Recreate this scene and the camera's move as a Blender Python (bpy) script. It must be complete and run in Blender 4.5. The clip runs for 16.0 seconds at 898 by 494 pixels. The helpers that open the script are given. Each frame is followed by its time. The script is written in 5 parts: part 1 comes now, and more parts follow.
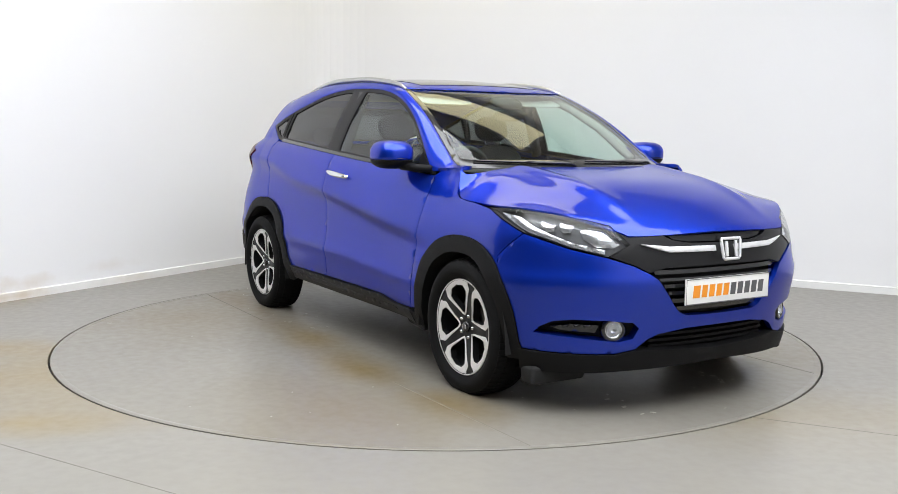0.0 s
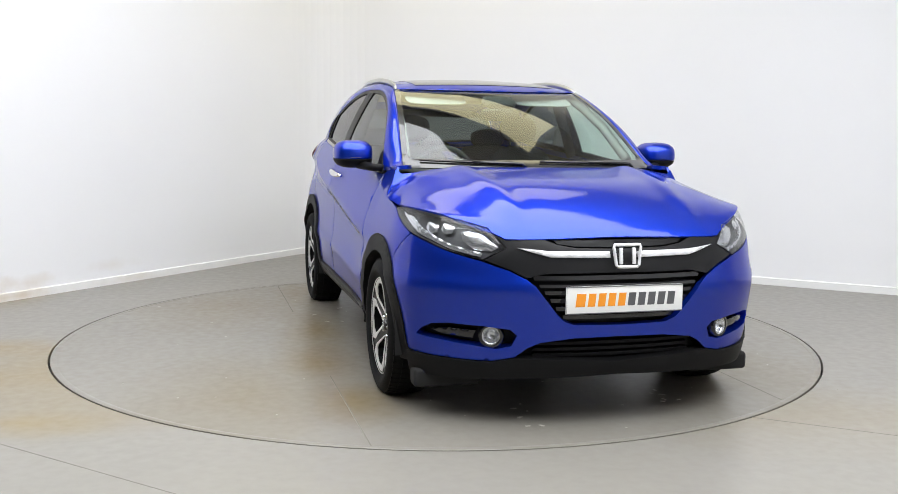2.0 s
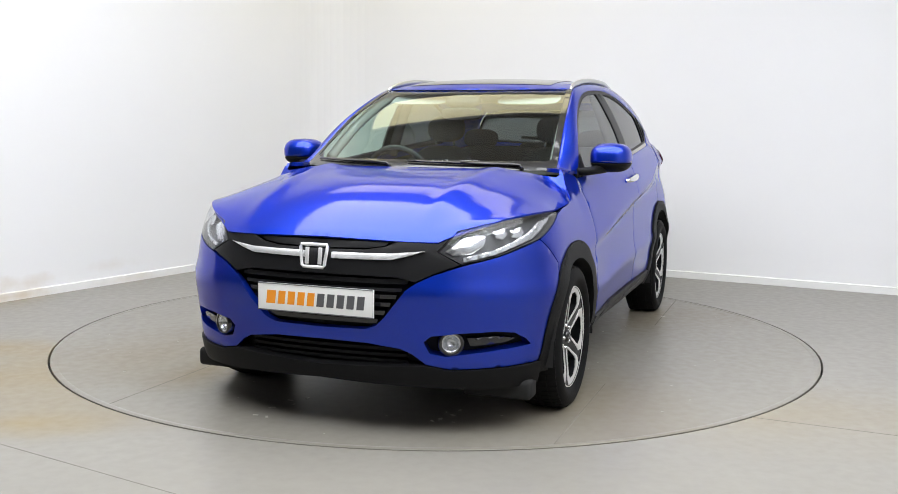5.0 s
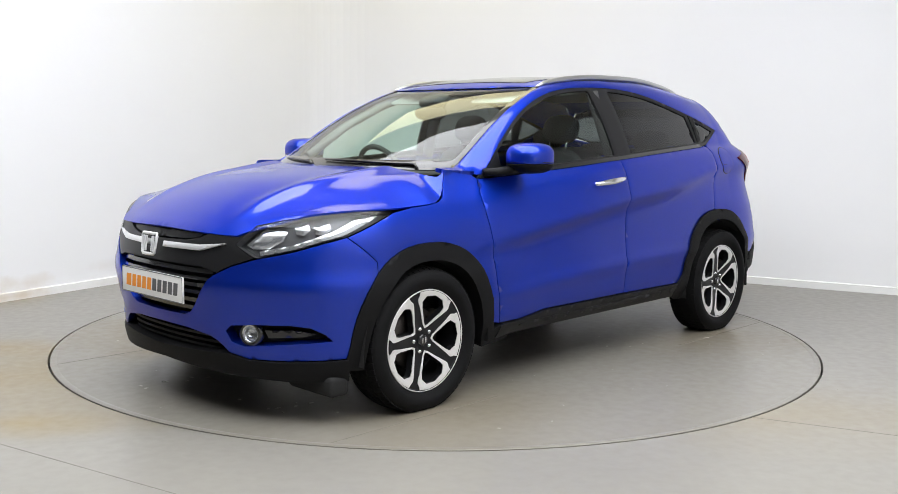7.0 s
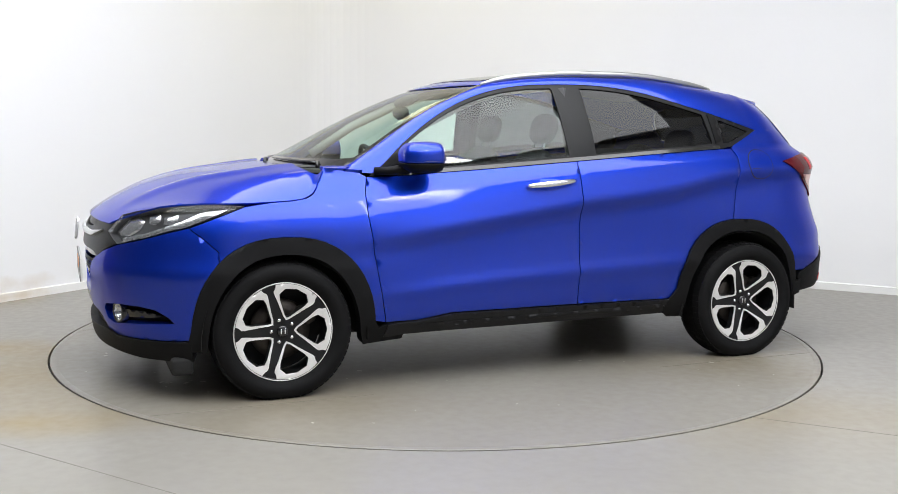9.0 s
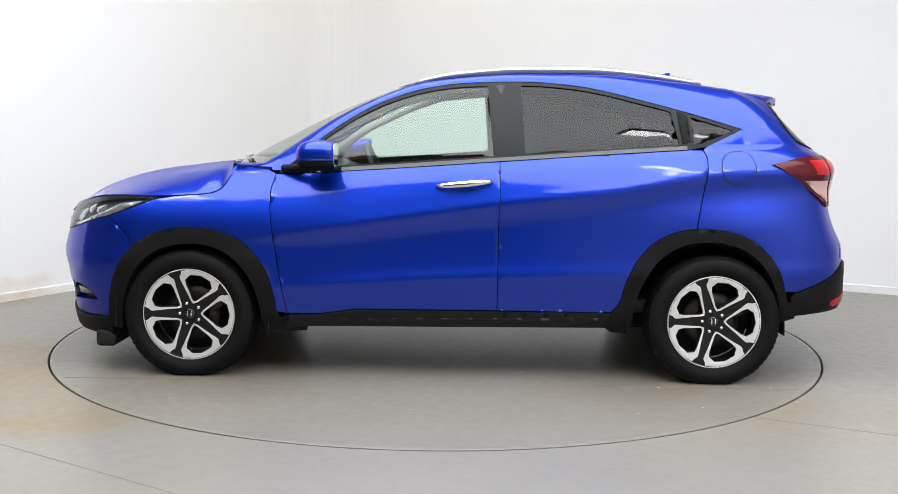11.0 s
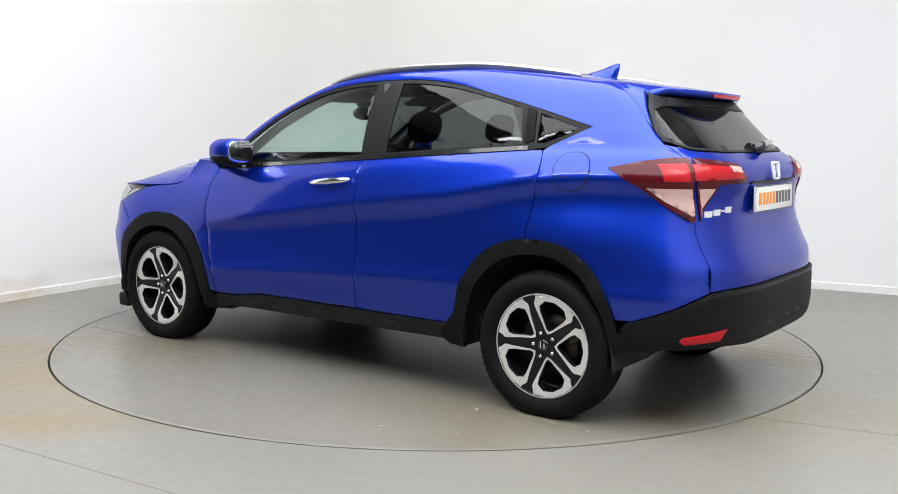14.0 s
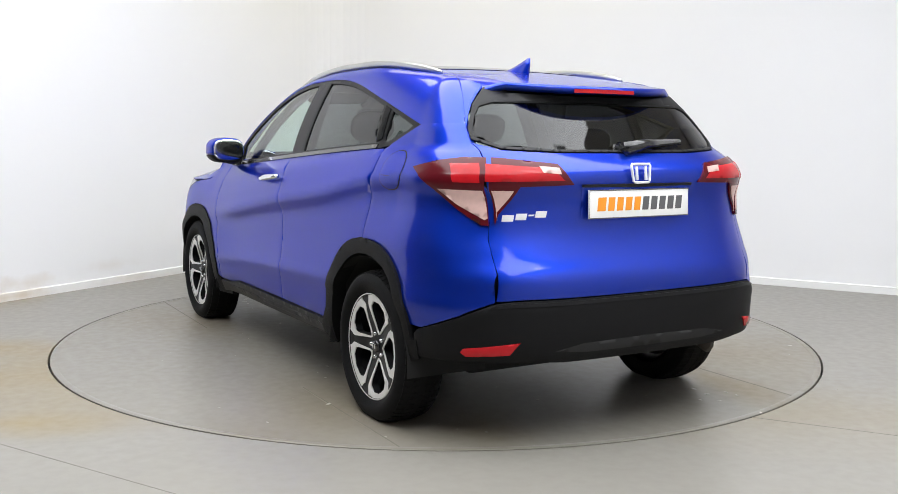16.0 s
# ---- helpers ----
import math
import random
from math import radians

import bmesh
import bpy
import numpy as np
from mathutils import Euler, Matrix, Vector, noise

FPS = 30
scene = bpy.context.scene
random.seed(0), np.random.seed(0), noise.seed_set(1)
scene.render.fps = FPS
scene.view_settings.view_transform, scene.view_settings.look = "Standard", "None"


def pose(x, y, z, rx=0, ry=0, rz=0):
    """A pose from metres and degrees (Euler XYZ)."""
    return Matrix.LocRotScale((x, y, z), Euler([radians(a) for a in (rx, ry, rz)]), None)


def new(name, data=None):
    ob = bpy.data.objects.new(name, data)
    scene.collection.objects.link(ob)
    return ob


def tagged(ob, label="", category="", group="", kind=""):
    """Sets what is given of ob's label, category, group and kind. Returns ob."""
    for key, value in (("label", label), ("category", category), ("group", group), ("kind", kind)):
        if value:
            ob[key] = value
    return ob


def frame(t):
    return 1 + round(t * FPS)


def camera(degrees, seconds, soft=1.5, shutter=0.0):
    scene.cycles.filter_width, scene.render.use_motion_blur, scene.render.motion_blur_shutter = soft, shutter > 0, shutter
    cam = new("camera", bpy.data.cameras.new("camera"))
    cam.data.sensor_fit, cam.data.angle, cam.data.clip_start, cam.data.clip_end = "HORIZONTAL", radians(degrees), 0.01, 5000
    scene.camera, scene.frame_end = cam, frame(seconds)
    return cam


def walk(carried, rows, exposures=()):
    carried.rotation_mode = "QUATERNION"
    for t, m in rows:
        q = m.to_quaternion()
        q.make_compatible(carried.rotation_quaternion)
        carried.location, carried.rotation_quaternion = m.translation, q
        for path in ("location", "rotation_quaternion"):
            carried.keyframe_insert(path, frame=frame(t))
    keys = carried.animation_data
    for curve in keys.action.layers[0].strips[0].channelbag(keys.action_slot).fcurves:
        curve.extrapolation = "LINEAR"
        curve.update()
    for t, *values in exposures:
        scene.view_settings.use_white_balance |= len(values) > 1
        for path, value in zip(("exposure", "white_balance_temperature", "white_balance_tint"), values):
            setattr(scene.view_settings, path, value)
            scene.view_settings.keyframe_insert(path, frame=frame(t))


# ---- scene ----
# ---- camera: stands still before a turntable ----
cam = camera(49.94, 16.0, soft=0.8)
VIEW = pose(0.0, -5.845, 1.228, 0, 0, -0.636) @ pose(0, 0, 0, 83.25) @ pose(0, 0, 0, 0, 0, 0.651)
walk(cam, [(0.0, VIEW), (16.0, VIEW)], exposures=[(0.0, 0.0), (16.0, 0.0)])

# heading of the turntable in degrees at each time; it starts from near rest, then turns at about 11.7 degrees a second
HEADING = [(0.0, -58.84), (0.5, -60.59), (1.0, -64.26), (1.5, -69.27), (2.0, -75.46), (2.5, -81.24), (3.0, -87.40),
           (3.5, -93.16), (4.0, -99.26), (4.2, -101.70), (6.3, -126.39), (6.5, -128.78), (7.0, -134.85), (7.5, -140.48),
           (8.0, -146.58), (8.5, -152.31), (9.0, -158.32), (9.2, -160.67), (11.3, -185.43), (11.5, -187.80),
           (12.0, -193.61), (12.5, -199.08), (13.0, -205.05), (13.5, -210.59), (14.0, -216.72), (14.5, -222.32),
           (15.0, -228.38), (15.5, -234.14), (16.0, -240.21)]
CAR_X, CAR_Y = -0.098, 0.268      # the car stands a little off the table's centre
TABLE_R = 2.223

# ---- world and light ----
world = bpy.data.worlds.new("world")
scene.world = world
world.use_nodes = True
world.node_tree.nodes["Background"].inputs[0].default_value = (0.9, 0.93, 1.0, 1)
world.node_tree.nodes["Background"].inputs[1].default_value = 0.05

CEILING = 4.3


def lamp(name, x, y, z, sx, sy, watts, colour, turn=0.0, tilt=0.0):
    d = bpy.data.lights.new(name, "AREA")
    d.shape, d.size, d.size_y, d.energy, d.color = "RECTANGLE", sx, sy, watts, colour
    ob = new(name, d)
    ob.matrix_world = pose(x, y, z, tilt, 0, turn)
    return ob


COOL, WARM = (0.95, 0.97, 1.0), (1.0, 0.92, 0.55)
TURN = -28.0
# x, y, below the ceiling, length, depth, watts, colour: an unseen softbox added for even light, an unseen warm panel
# added to yellow the windscreen's reflection, and two strip lights hung under the ceiling
LAMPS = [(0.4, -2.83, 0.13, 7.4, 5.9, 585.0, COOL), (0.0, 2.45, 0.26, 3.2, 1.2, 20.0, WARM),
         (-2.9, -3.2, 0.75, 1.5, 0.22, 26.0, COOL), (2.2, -3.9, 0.75, 1.5, 0.22, 26.0, COOL)]
for lx, ly, drop, sx, sy, watts, tint in LAMPS:
    lamp("unseen_light", lx, ly, CEILING - drop, sx, sy, watts, tint, TURN)


# ---- materials ----
def mat(name, base=(0.5, 0.5, 0.5), rough=0.5, metal=0.0, coat=0.0, coat_rough=0.03, spec=0.5, trans=0.0, ior=1.45,
        emit=None, power=0.0, grain=0.0, grain_scale=40.0, bump=0.0, bump_scale=200.0, rough_var=0.0):
    m = bpy.data.materials.new(name)
    m.use_nodes = True
    nt = m.node_tree
    b = nt.nodes["Principled BSDF"]
    b.inputs["Base Color"].default_value = (*base, 1)
    b.inputs["Roughness"].default_value = rough
    b.inputs["Metallic"].default_value = metal
    b.inputs["Coat Weight"].default_value = coat
    b.inputs["Coat Roughness"].default_value = coat_rough
    b.inputs["Specular IOR Level"].default_value = spec
    b.inputs["Transmission Weight"].default_value = trans
    b.inputs["IOR"].default_value = ior
    if emit:
        b.inputs["Emission Color"].default_value = (*emit, 1)
        b.inputs["Emission Strength"].default_value = power
    tc = nt.nodes.new("ShaderNodeTexCoord")
    if grain or rough_var:
        n = nt.nodes.new("ShaderNodeTexNoise")
        n.inputs["Scale"].default_value, n.inputs["Detail"].default_value = grain_scale, 6
        nt.links.new(tc.outputs["Object"], n.inputs["Vector"])
        if grain:
            r = nt.nodes.new("ShaderNodeMapRange")
            r.inputs[3].default_value, r.inputs[4].default_value = 1 - grain, 1 + grain
            nt.links.new(n.outputs[0], r.inputs[0])
            mul = nt.nodes.new("ShaderNodeMix")
            mul.data_type, mul.blend_type = "RGBA", "MULTIPLY"
            mul.inputs[0].default_value = 1.0
            mul.inputs[6].default_value = (*base, 1)
            nt.links.new(r.outputs[0], mul.inputs[7])
            nt.links.new(mul.outputs[2], b.inputs["Base Color"])
        if rough_var:
            r2 = nt.nodes.new("ShaderNodeMapRange")
            r2.inputs[3].default_value, r2.inputs[4].default_value = rough - rough_var, rough + rough_var
            nt.links.new(n.outputs[0], r2.inputs[0])
            nt.links.new(r2.outputs[0], b.inputs["Roughness"])
    if bump:
        n2 = nt.nodes.new("ShaderNodeTexNoise")
        n2.inputs["Scale"].default_value, n2.inputs["Detail"].default_value = bump_scale, 4
        nt.links.new(tc.outputs["Object"], n2.inputs["Vector"])
        bp = nt.nodes.new("ShaderNodeBump")
        bp.inputs["Strength"].default_value, bp.inputs["Distance"].default_value = bump, 0.002
        nt.links.new(n2.outputs[0], bp.inputs["Height"])
        nt.links.new(bp.outputs[0], b.inputs["Normal"])
    return m


def paint(name, base):
    """Metallic lacquer: a fine flake under a clear coat."""
    m = mat(name, base, rough=0.42, metal=0.88, coat=0.85, coat_rough=0.09, spec=0.5)
    nt = m.node_tree
    b = nt.nodes["Principled BSDF"]
    b.inputs["Specular Tint"].default_value = (0.22, 0.28, 0.75, 1)
    tc = nt.nodes.new("ShaderNodeTexCoord")
    v = nt.nodes.new("ShaderNodeTexVoronoi")
    v.inputs["Scale"].default_value = 900.0
    nt.links.new(tc.outputs["Object"], v.inputs["Vector"])
    hsv = nt.nodes.new("ShaderNodeMapRange")
    hsv.inputs[3].default_value, hsv.inputs[4].default_value = 0.8, 1.25
    nt.links.new(v.outputs["Color"], hsv.inputs[0])
    mul = nt.nodes.new("ShaderNodeMix")
    mul.data_type, mul.blend_type = "RGBA", "MULTIPLY"
    mul.inputs[0].default_value = 1.0
    mul.inputs[6].default_value = (*base, 1)
    nt.links.new(hsv.outputs[0], mul.inputs[7])
    nt.links.new(mul.outputs[2], b.inputs["Base Color"])
    return m


def glass(name, tint, base=0.045):
    """A thin pane: clear, tinted, with the mirror gloss that the angle gives."""
    m = bpy.data.materials.new(name)
    m.use_nodes = True
    nt = m.node_tree
    nt.nodes.remove(nt.nodes["Principled BSDF"])
    clear, gloss = nt.nodes.new("ShaderNodeBsdfTransparent"), nt.nodes.new("ShaderNodeBsdfGlossy")
    clear.inputs[0].default_value = (*tint, 1)
    gloss.inputs["Roughness"].default_value = 0.02
    lw, mx = nt.nodes.new("ShaderNodeLayerWeight"), nt.nodes.new("ShaderNodeMixShader")
    lw.inputs["Blend"].default_value = 0.5
    pw, ma = nt.nodes.new("ShaderNodeMath"), nt.nodes.new("ShaderNodeMath")
    pw.operation, ma.operation = "POWER", "MULTIPLY_ADD"
    pw.inputs[1].default_value, ma.inputs[1].default_value, ma.inputs[2].default_value = 3.5, 0.75, base
    nt.links.new(lw.outputs["Facing"], pw.inputs[0])
    nt.links.new(pw.outputs[0], ma.inputs[0])
    nt.links.new(ma.outputs[0], mx.inputs[0])
    nt.links.new(clear.outputs[0], mx.inputs[1])
    nt.links.new(gloss.outputs[0], mx.inputs[2])
    nt.links.new(mx.outputs[0], nt.nodes["Material Output"].inputs[0])
    return m


def floor_paint(name, base, stain_tint, spots):
    """Grey floor paint with dull scuffs, and stains and tan patches at spots (x, y, rx, ry, strength)."""
    m = mat(name, base, rough=0.34, spec=0.5)
    nt = m.node_tree
    b = nt.nodes["Principled BSDF"]
    tc = nt.nodes.new("ShaderNodeTexCoord")
    n1 = nt.nodes.new("ShaderNodeTexNoise")
    n1.inputs["Scale"].default_value, n1.inputs["Detail"].default_value = 1.3, 8
    n2 = nt.nodes.new("ShaderNodeTexNoise")
    n2.inputs["Scale"].default_value, n2.inputs["Detail"].default_value = 18.0, 8
    for n in (n1, n2):
        nt.links.new(tc.outputs["Object"], n.inputs["Vector"])
    col = nt.nodes.new("ShaderNodeMix")
    col.data_type = "RGBA"
    col.inputs[6].default_value = (*[c * 0.9 for c in base], 1)
    col.inputs[7].default_value = (*[c * 1.1 for c in base], 1)
    nt.links.new(n1.outputs[0], col.inputs[0])
    last = col.outputs[2]
    for sx, sy, rx, ry, k in spots:
        mp = nt.nodes.new("ShaderNodeMapping")
        mp.vector_type = "TEXTURE"
        mp.inputs["Location"].default_value = (sx, sy, 0)
        mp.inputs["Scale"].default_value = (rx, ry, 1)
        nt.links.new(tc.outputs["Object"], mp.inputs[0])
        ln = nt.nodes.new("ShaderNodeVectorMath")
        ln.operation = "LENGTH"
        nt.links.new(mp.outputs[0], ln.inputs[0])
        ad = nt.nodes.new("ShaderNodeMath")
        ad.operation = "MULTIPLY_ADD"
        nt.links.new(n1.outputs[0], ad.inputs[0])
        ad.inputs[1].default_value = 1.6
        nt.links.new(ln.outputs["Value"], ad.inputs[2])
        mr = nt.nodes.new("ShaderNodeMapRange")
        mr.inputs[1].default_value, mr.inputs[2].default_value = 0.7, 1.9
        mr.inputs[3].default_value, mr.inputs[4].default_value = k, 0.0
        nt.links.new(ad.outputs[0], mr.inputs[0])
        mx = nt.nodes.new("ShaderNodeMix")
        mx.data_type = "RGBA"
        mx.inputs[7].default_value = (*stain_tint, 1)
        nt.links.new(mr.outputs[0], mx.inputs[0])
        nt.links.new(last, mx.inputs[6])
        last = mx.outputs[2]
    nt.links.new(last, b.inputs["Base Color"])
    rr = nt.nodes.new("ShaderNodeMapRange")
    rr.inputs[3].default_value, rr.inputs[4].default_value = 0.22, 0.46
    nt.links.new(n2.outputs[0], rr.inputs[0])
    nt.links.new(rr.outputs[0], b.inputs["Roughness"])
    bp = nt.nodes.new("ShaderNodeBump")
    bp.inputs["Strength"].default_value, bp.inputs["Distance"].default_value = 0.035, 0.002
    nt.links.new(n2.outputs[0], bp.inputs["Height"])
    nt.links.new(bp.outputs[0], b.inputs["Normal"])
    return m


BLUE = paint("blue_metallic_lacquer", (0.004, 0.034, 0.43))
BLACK_PLASTIC = mat("grained_black_plastic", (0.0065, 0.0065, 0.007), rough=0.55, spec=0.16, grain=0.15, bump=0.25, bump_scale=500)
GLOSS_BLACK = mat("gloss_black_plastic", (0.012, 0.012, 0.013), rough=0.16, coat=0.6)
SATIN_BLACK = mat("satin_black_trim", (0.008, 0.008, 0.009), rough=0.42, spec=0.3, grain=0.1)
GUNMETAL = mat("dark_grille_lacquer", (0.012, 0.012, 0.013), rough=0.36, spec=0.3)
RUBBER = mat("tyre_rubber", (0.006, 0.006, 0.0065), rough=0.7, spec=0.16, grain=0.25, grain_scale=25, bump=0.3, bump_scale=260)
CHROME = mat("chrome", (0.85, 0.86, 0.88), rough=0.09, metal=1.0, rough_var=0.03)
SATIN_SILVER = mat("satin_silver_rail", (0.50, 0.50, 0.50), rough=0.3, metal=0.95)
BADGE = mat("bright_chrome_badge", (0.88, 0.88, 0.89), rough=0.28, metal=0.5)
ALLOY = mat("machined_alloy", (0.80, 0.79, 0.78), rough=0.32, metal=0.45, grain=0.06, grain_scale=120)
ALLOY_DARK = mat("black_wheel_lacquer", (0.010, 0.010, 0.011), rough=0.38, spec=0.3)
BRAKE = mat("brake_iron", (0.06, 0.052, 0.046), rough=0.45, metal=0.8, grain=0.3, grain_scale=60)
GLASS = glass("clear_green_glass", (0.74, 0.88, 0.82), 0.06)
TINT = glass("privacy_glass", (0.13, 0.135, 0.14), 0.035)
LENS = glass("lamp_lens", (0.95, 0.96, 0.98))
RED_LENS = mat("red_lens", (0.42, 0.010, 0.015), rough=0.2, coat=0.12, spec=0.3, grain=0.15, grain_scale=30)
RED_DARK = mat("dark_red_lens", (0.08, 0.004, 0.008), rough=0.2, coat=0.12, spec=0.3)
CLEAR_LENS = mat("clear_ribbed_lens", (0.62, 0.41, 0.37), rough=0.3, coat=0.15, grain=0.12, grain_scale=60)
REFLECTOR = mat("lamp_reflector", (0.72, 0.73, 0.74), rough=0.22, metal=0.85)
HEAD_DARK = mat("lamp_bezel", (0.10, 0.102, 0.105), rough=0.35, metal=0.3)
SEAT = mat("dark_seat_cloth", (0.016, 0.016, 0.018), rough=0.85, grain=0.2, grain_scale=200, bump=0.3, bump_scale=400)
DASH = mat("dark_dashboard_plastic", (0.03, 0.03, 0.032), rough=0.6, grain=0.1)
LINING = mat("grey_headlining", (0.42, 0.41, 0.39), rough=0.9, grain=0.08)
PILLAR = mat("light_grey_pillar_trim", (0.38, 0.37, 0.35), rough=0.7, grain=0.06)
PLATE = mat("white_plate", (0.82, 0.82, 0.80), rough=0.35, coat=0.4)
ORANGE = mat("orange_print", (0.85, 0.30, 0.02), rough=0.45)
GREY_PRINT = mat("grey_print", (0.10, 0.10, 0.105), rough=0.45)
UNDER = mat("underbody_black", (0.01, 0.01, 0.01), rough=0.8)
WALL = mat("white_wall_paint", (0.82, 0.82, 0.83), rough=0.55, grain=0.02, grain_scale=1.2, bump=0.06, bump_scale=30)
PALE_REFLECTOR = mat("pale_grey_reflector_wall", (0.5, 0.5, 0.51), rough=0.6, grain=0.03, grain_scale=2)
DARK_SURROUND = mat("dark_surround_for_reflections", (0.07, 0.07, 0.072), rough=0.7, grain=0.05, grain_scale=2)


def add_spots(m, stain_tint, spots):
    """Yellowed scuffs at spots (x, y, z, rx, ry, rz, strength) on a plain paint."""
    nt = m.node_tree
    b = nt.nodes["Principled BSDF"]
    tc, n1 = nt.nodes.new("ShaderNodeTexCoord"), nt.nodes.new("ShaderNodeTexNoise")
    n1.inputs["Scale"].default_value, n1.inputs["Detail"].default_value = 7.0, 8
    nt.links.new(tc.outputs["Object"], n1.inputs["Vector"])
    last = b.inputs["Base Color"].links[0].from_socket
    for x, y, z, rx, ry, rz, k in spots:
        mp, ln, ad, mr, mx = (nt.nodes.new(q) for q in ("ShaderNodeMapping", "ShaderNodeVectorMath", "ShaderNodeMath", "ShaderNodeMapRange", "ShaderNodeMix"))
        mp.vector_type, ln.operation, ad.operation, mx.data_type = "TEXTURE", "LENGTH", "MULTIPLY_ADD", "RGBA"
        mp.inputs["Location"].default_value, mp.inputs["Scale"].default_value = (x, y, z), (rx, ry, rz)
        nt.links.new(tc.outputs["Object"], mp.inputs[0])
        nt.links.new(mp.outputs[0], ln.inputs[0])
        nt.links.new(n1.outputs[0], ad.inputs[0])
        ad.inputs[1].default_value = 1.8
        nt.links.new(ln.outputs["Value"], ad.inputs[2])
        mr.inputs[1].default_value, mr.inputs[2].default_value = 0.9, 1.9
        mr.inputs[3].default_value, mr.inputs[4].default_value = k, 0.0
        nt.links.new(ad.outputs[0], mr.inputs[0])
        mx.inputs[7].default_value = (*stain_tint, 1)
        nt.links.new(mr.outputs[0], mx.inputs[0])
        nt.links.new(last, mx.inputs[6])
        last = mx.outputs[2]
    nt.links.new(last, b.inputs["Base Color"])


SKIRT = mat("white_skirting_paint", (0.80, 0.80, 0.79), rough=0.4, grain=0.04, grain_scale=6)
add_spots(WALL, (0.62, 0.54, 0.44), [(-3.0, 1.1, 0.11, 0.26, 0.40, 0.07, 0.45), (-2.6, 1.8, 0.16, 0.2, 0.35, 0.06, 0.22), (-3.3, 0.6, 0.16, 0.3, 0.4, 0.12, 0.4)])
add_spots(SKIRT, (0.60, 0.50, 0.38), [(-3.05, 1.0, 0.03, 0.35, 0.5, 0.06, 0.7), (-2.5, 1.95, 0.03, 0.3, 0.5, 0.05, 0.3)])
CEIL = mat("pale_ceiling", (0.64, 0.62, 0.55), rough=0.8, grain=0.05, grain_scale=2)
LAMP_GLOW = mat("lamp_diffuser", (0.9, 0.9, 0.9), emit=(0.95, 0.97, 1.0), power=0.4)
# face of the added warm panel that the windscreen mirrors
WARM_GLOW = mat("warm_fill_diffuser", (0.9, 0.85, 0.7), emit=WARM, power=0.4)
LAMP_BODY = mat("lamp_housing", (0.7, 0.7, 0.7), rough=0.4)
SEAM = mat("dirty_joint", (0.19, 0.178, 0.155), rough=0.7)
FLECK = mat("pale_fleck", (0.55, 0.53, 0.5), rough=0.6)
GAP = mat("dark_gap", (0.012, 0.012, 0.012), rough=0.7)
FLOOR = floor_paint("grey_floor_paint", (0.225, 0.213, 0.188), (0.225, 0.165, 0.065),
                    [(-1.9, -1.2, 1.7, 0.9, 0.75), (1.6, -1.7, 1.2, 0.6, 0.4), (-2.5, -0.5, 0.75, 0.22, 0.9), (-1.75, -1.9, 0.42, 0.2, 0.8), (-3.2, 1.2, 0.4, 0.6, 0.5)])
TABLE = floor_paint("grey_table_paint", (0.209, 0.196, 0.169), (0.150, 0.105, 0.038),
                    # the last four spots tint each quarter of the table broadly tan
                    [(1.35, -0.75, 0.42, 0.22, 1.0), (0.55, -0.82, 0.6, 0.22, 1.0), (-0.3, -0.72, 0.7, 0.2, 0.9), (-1.6, -0.7, 0.45, 0.16, 0.8), (-1.8, -0.6, 0.35, 0.2, 0.8), (-1.7, 0.75, 0.3, 0.2, 0.4), (-1.2, -1.2, 0.8, 0.7, 0.5), (1.2, -1.2, 0.8, 0.7, 0.5), (1.3, 1.2, 0.8, 0.7, 0.4), (-1.3, 1.2, 0.8, 0.7, 0.4)])


# ---- mesh helpers ----
def finish(name, bm, material, parent=None, label="", smooth=True):
    me = bpy.data.meshes.new(name)
    bm.to_mesh(me)
    bm.free()
    me.materials.append(material)
    if smooth:
        me.shade_smooth()
    ob = new(name, me)
    if parent:
        ob.parent = parent
    if label:
        tagged(ob, label)
    return ob


def part(name, bm, material, parent, label="", smooth=True):
    return finish(name, bm, material, parent, label, smooth)


def box(bm, x0, x1, y0, y1, z0, z1, bevel=0.0, m=None):
    r = bmesh.ops.create_cube(bm, size=1.0)
    vs = r["verts"]
    for v in vs:
        v.co = Vector(((x0 + x1) / 2 + v.co.x * (x1 - x0), (y0 + y1) / 2 + v.co.y * (y1 - y0), (z0 + z1) / 2 + v.co.z * (z1 - z0)))
    if bevel:
        es = list({e for v in vs for e in v.link_edges})
        g = bmesh.ops.bevel(bm, geom=es, offset=bevel, segments=3, profile=0.5, affect="EDGES")
        vs = list({v for f in g["faces"] for v in f.verts} | {v for v in vs if v.is_valid})
    if m is not None:
        bmesh.ops.transform(bm, matrix=m, verts=vs)
    return vs


def sheet(bm, grid, close_u=False, close_v=False):
    """Quads over a grid of points, rows by columns."""
    vs = [[bm.verts.new(p) for p in row] for row in grid]
    nu, nv = len(vs), len(vs[0])
    for i in range(nu if close_u else nu - 1):
        for j in range(nv if close_v else nv - 1):
            a, b = (i + 1) % nu, (j + 1) % nv
            bm.faces.new((vs[i][j], vs[a][j], vs[a][b], vs[i][b]))
    return vs


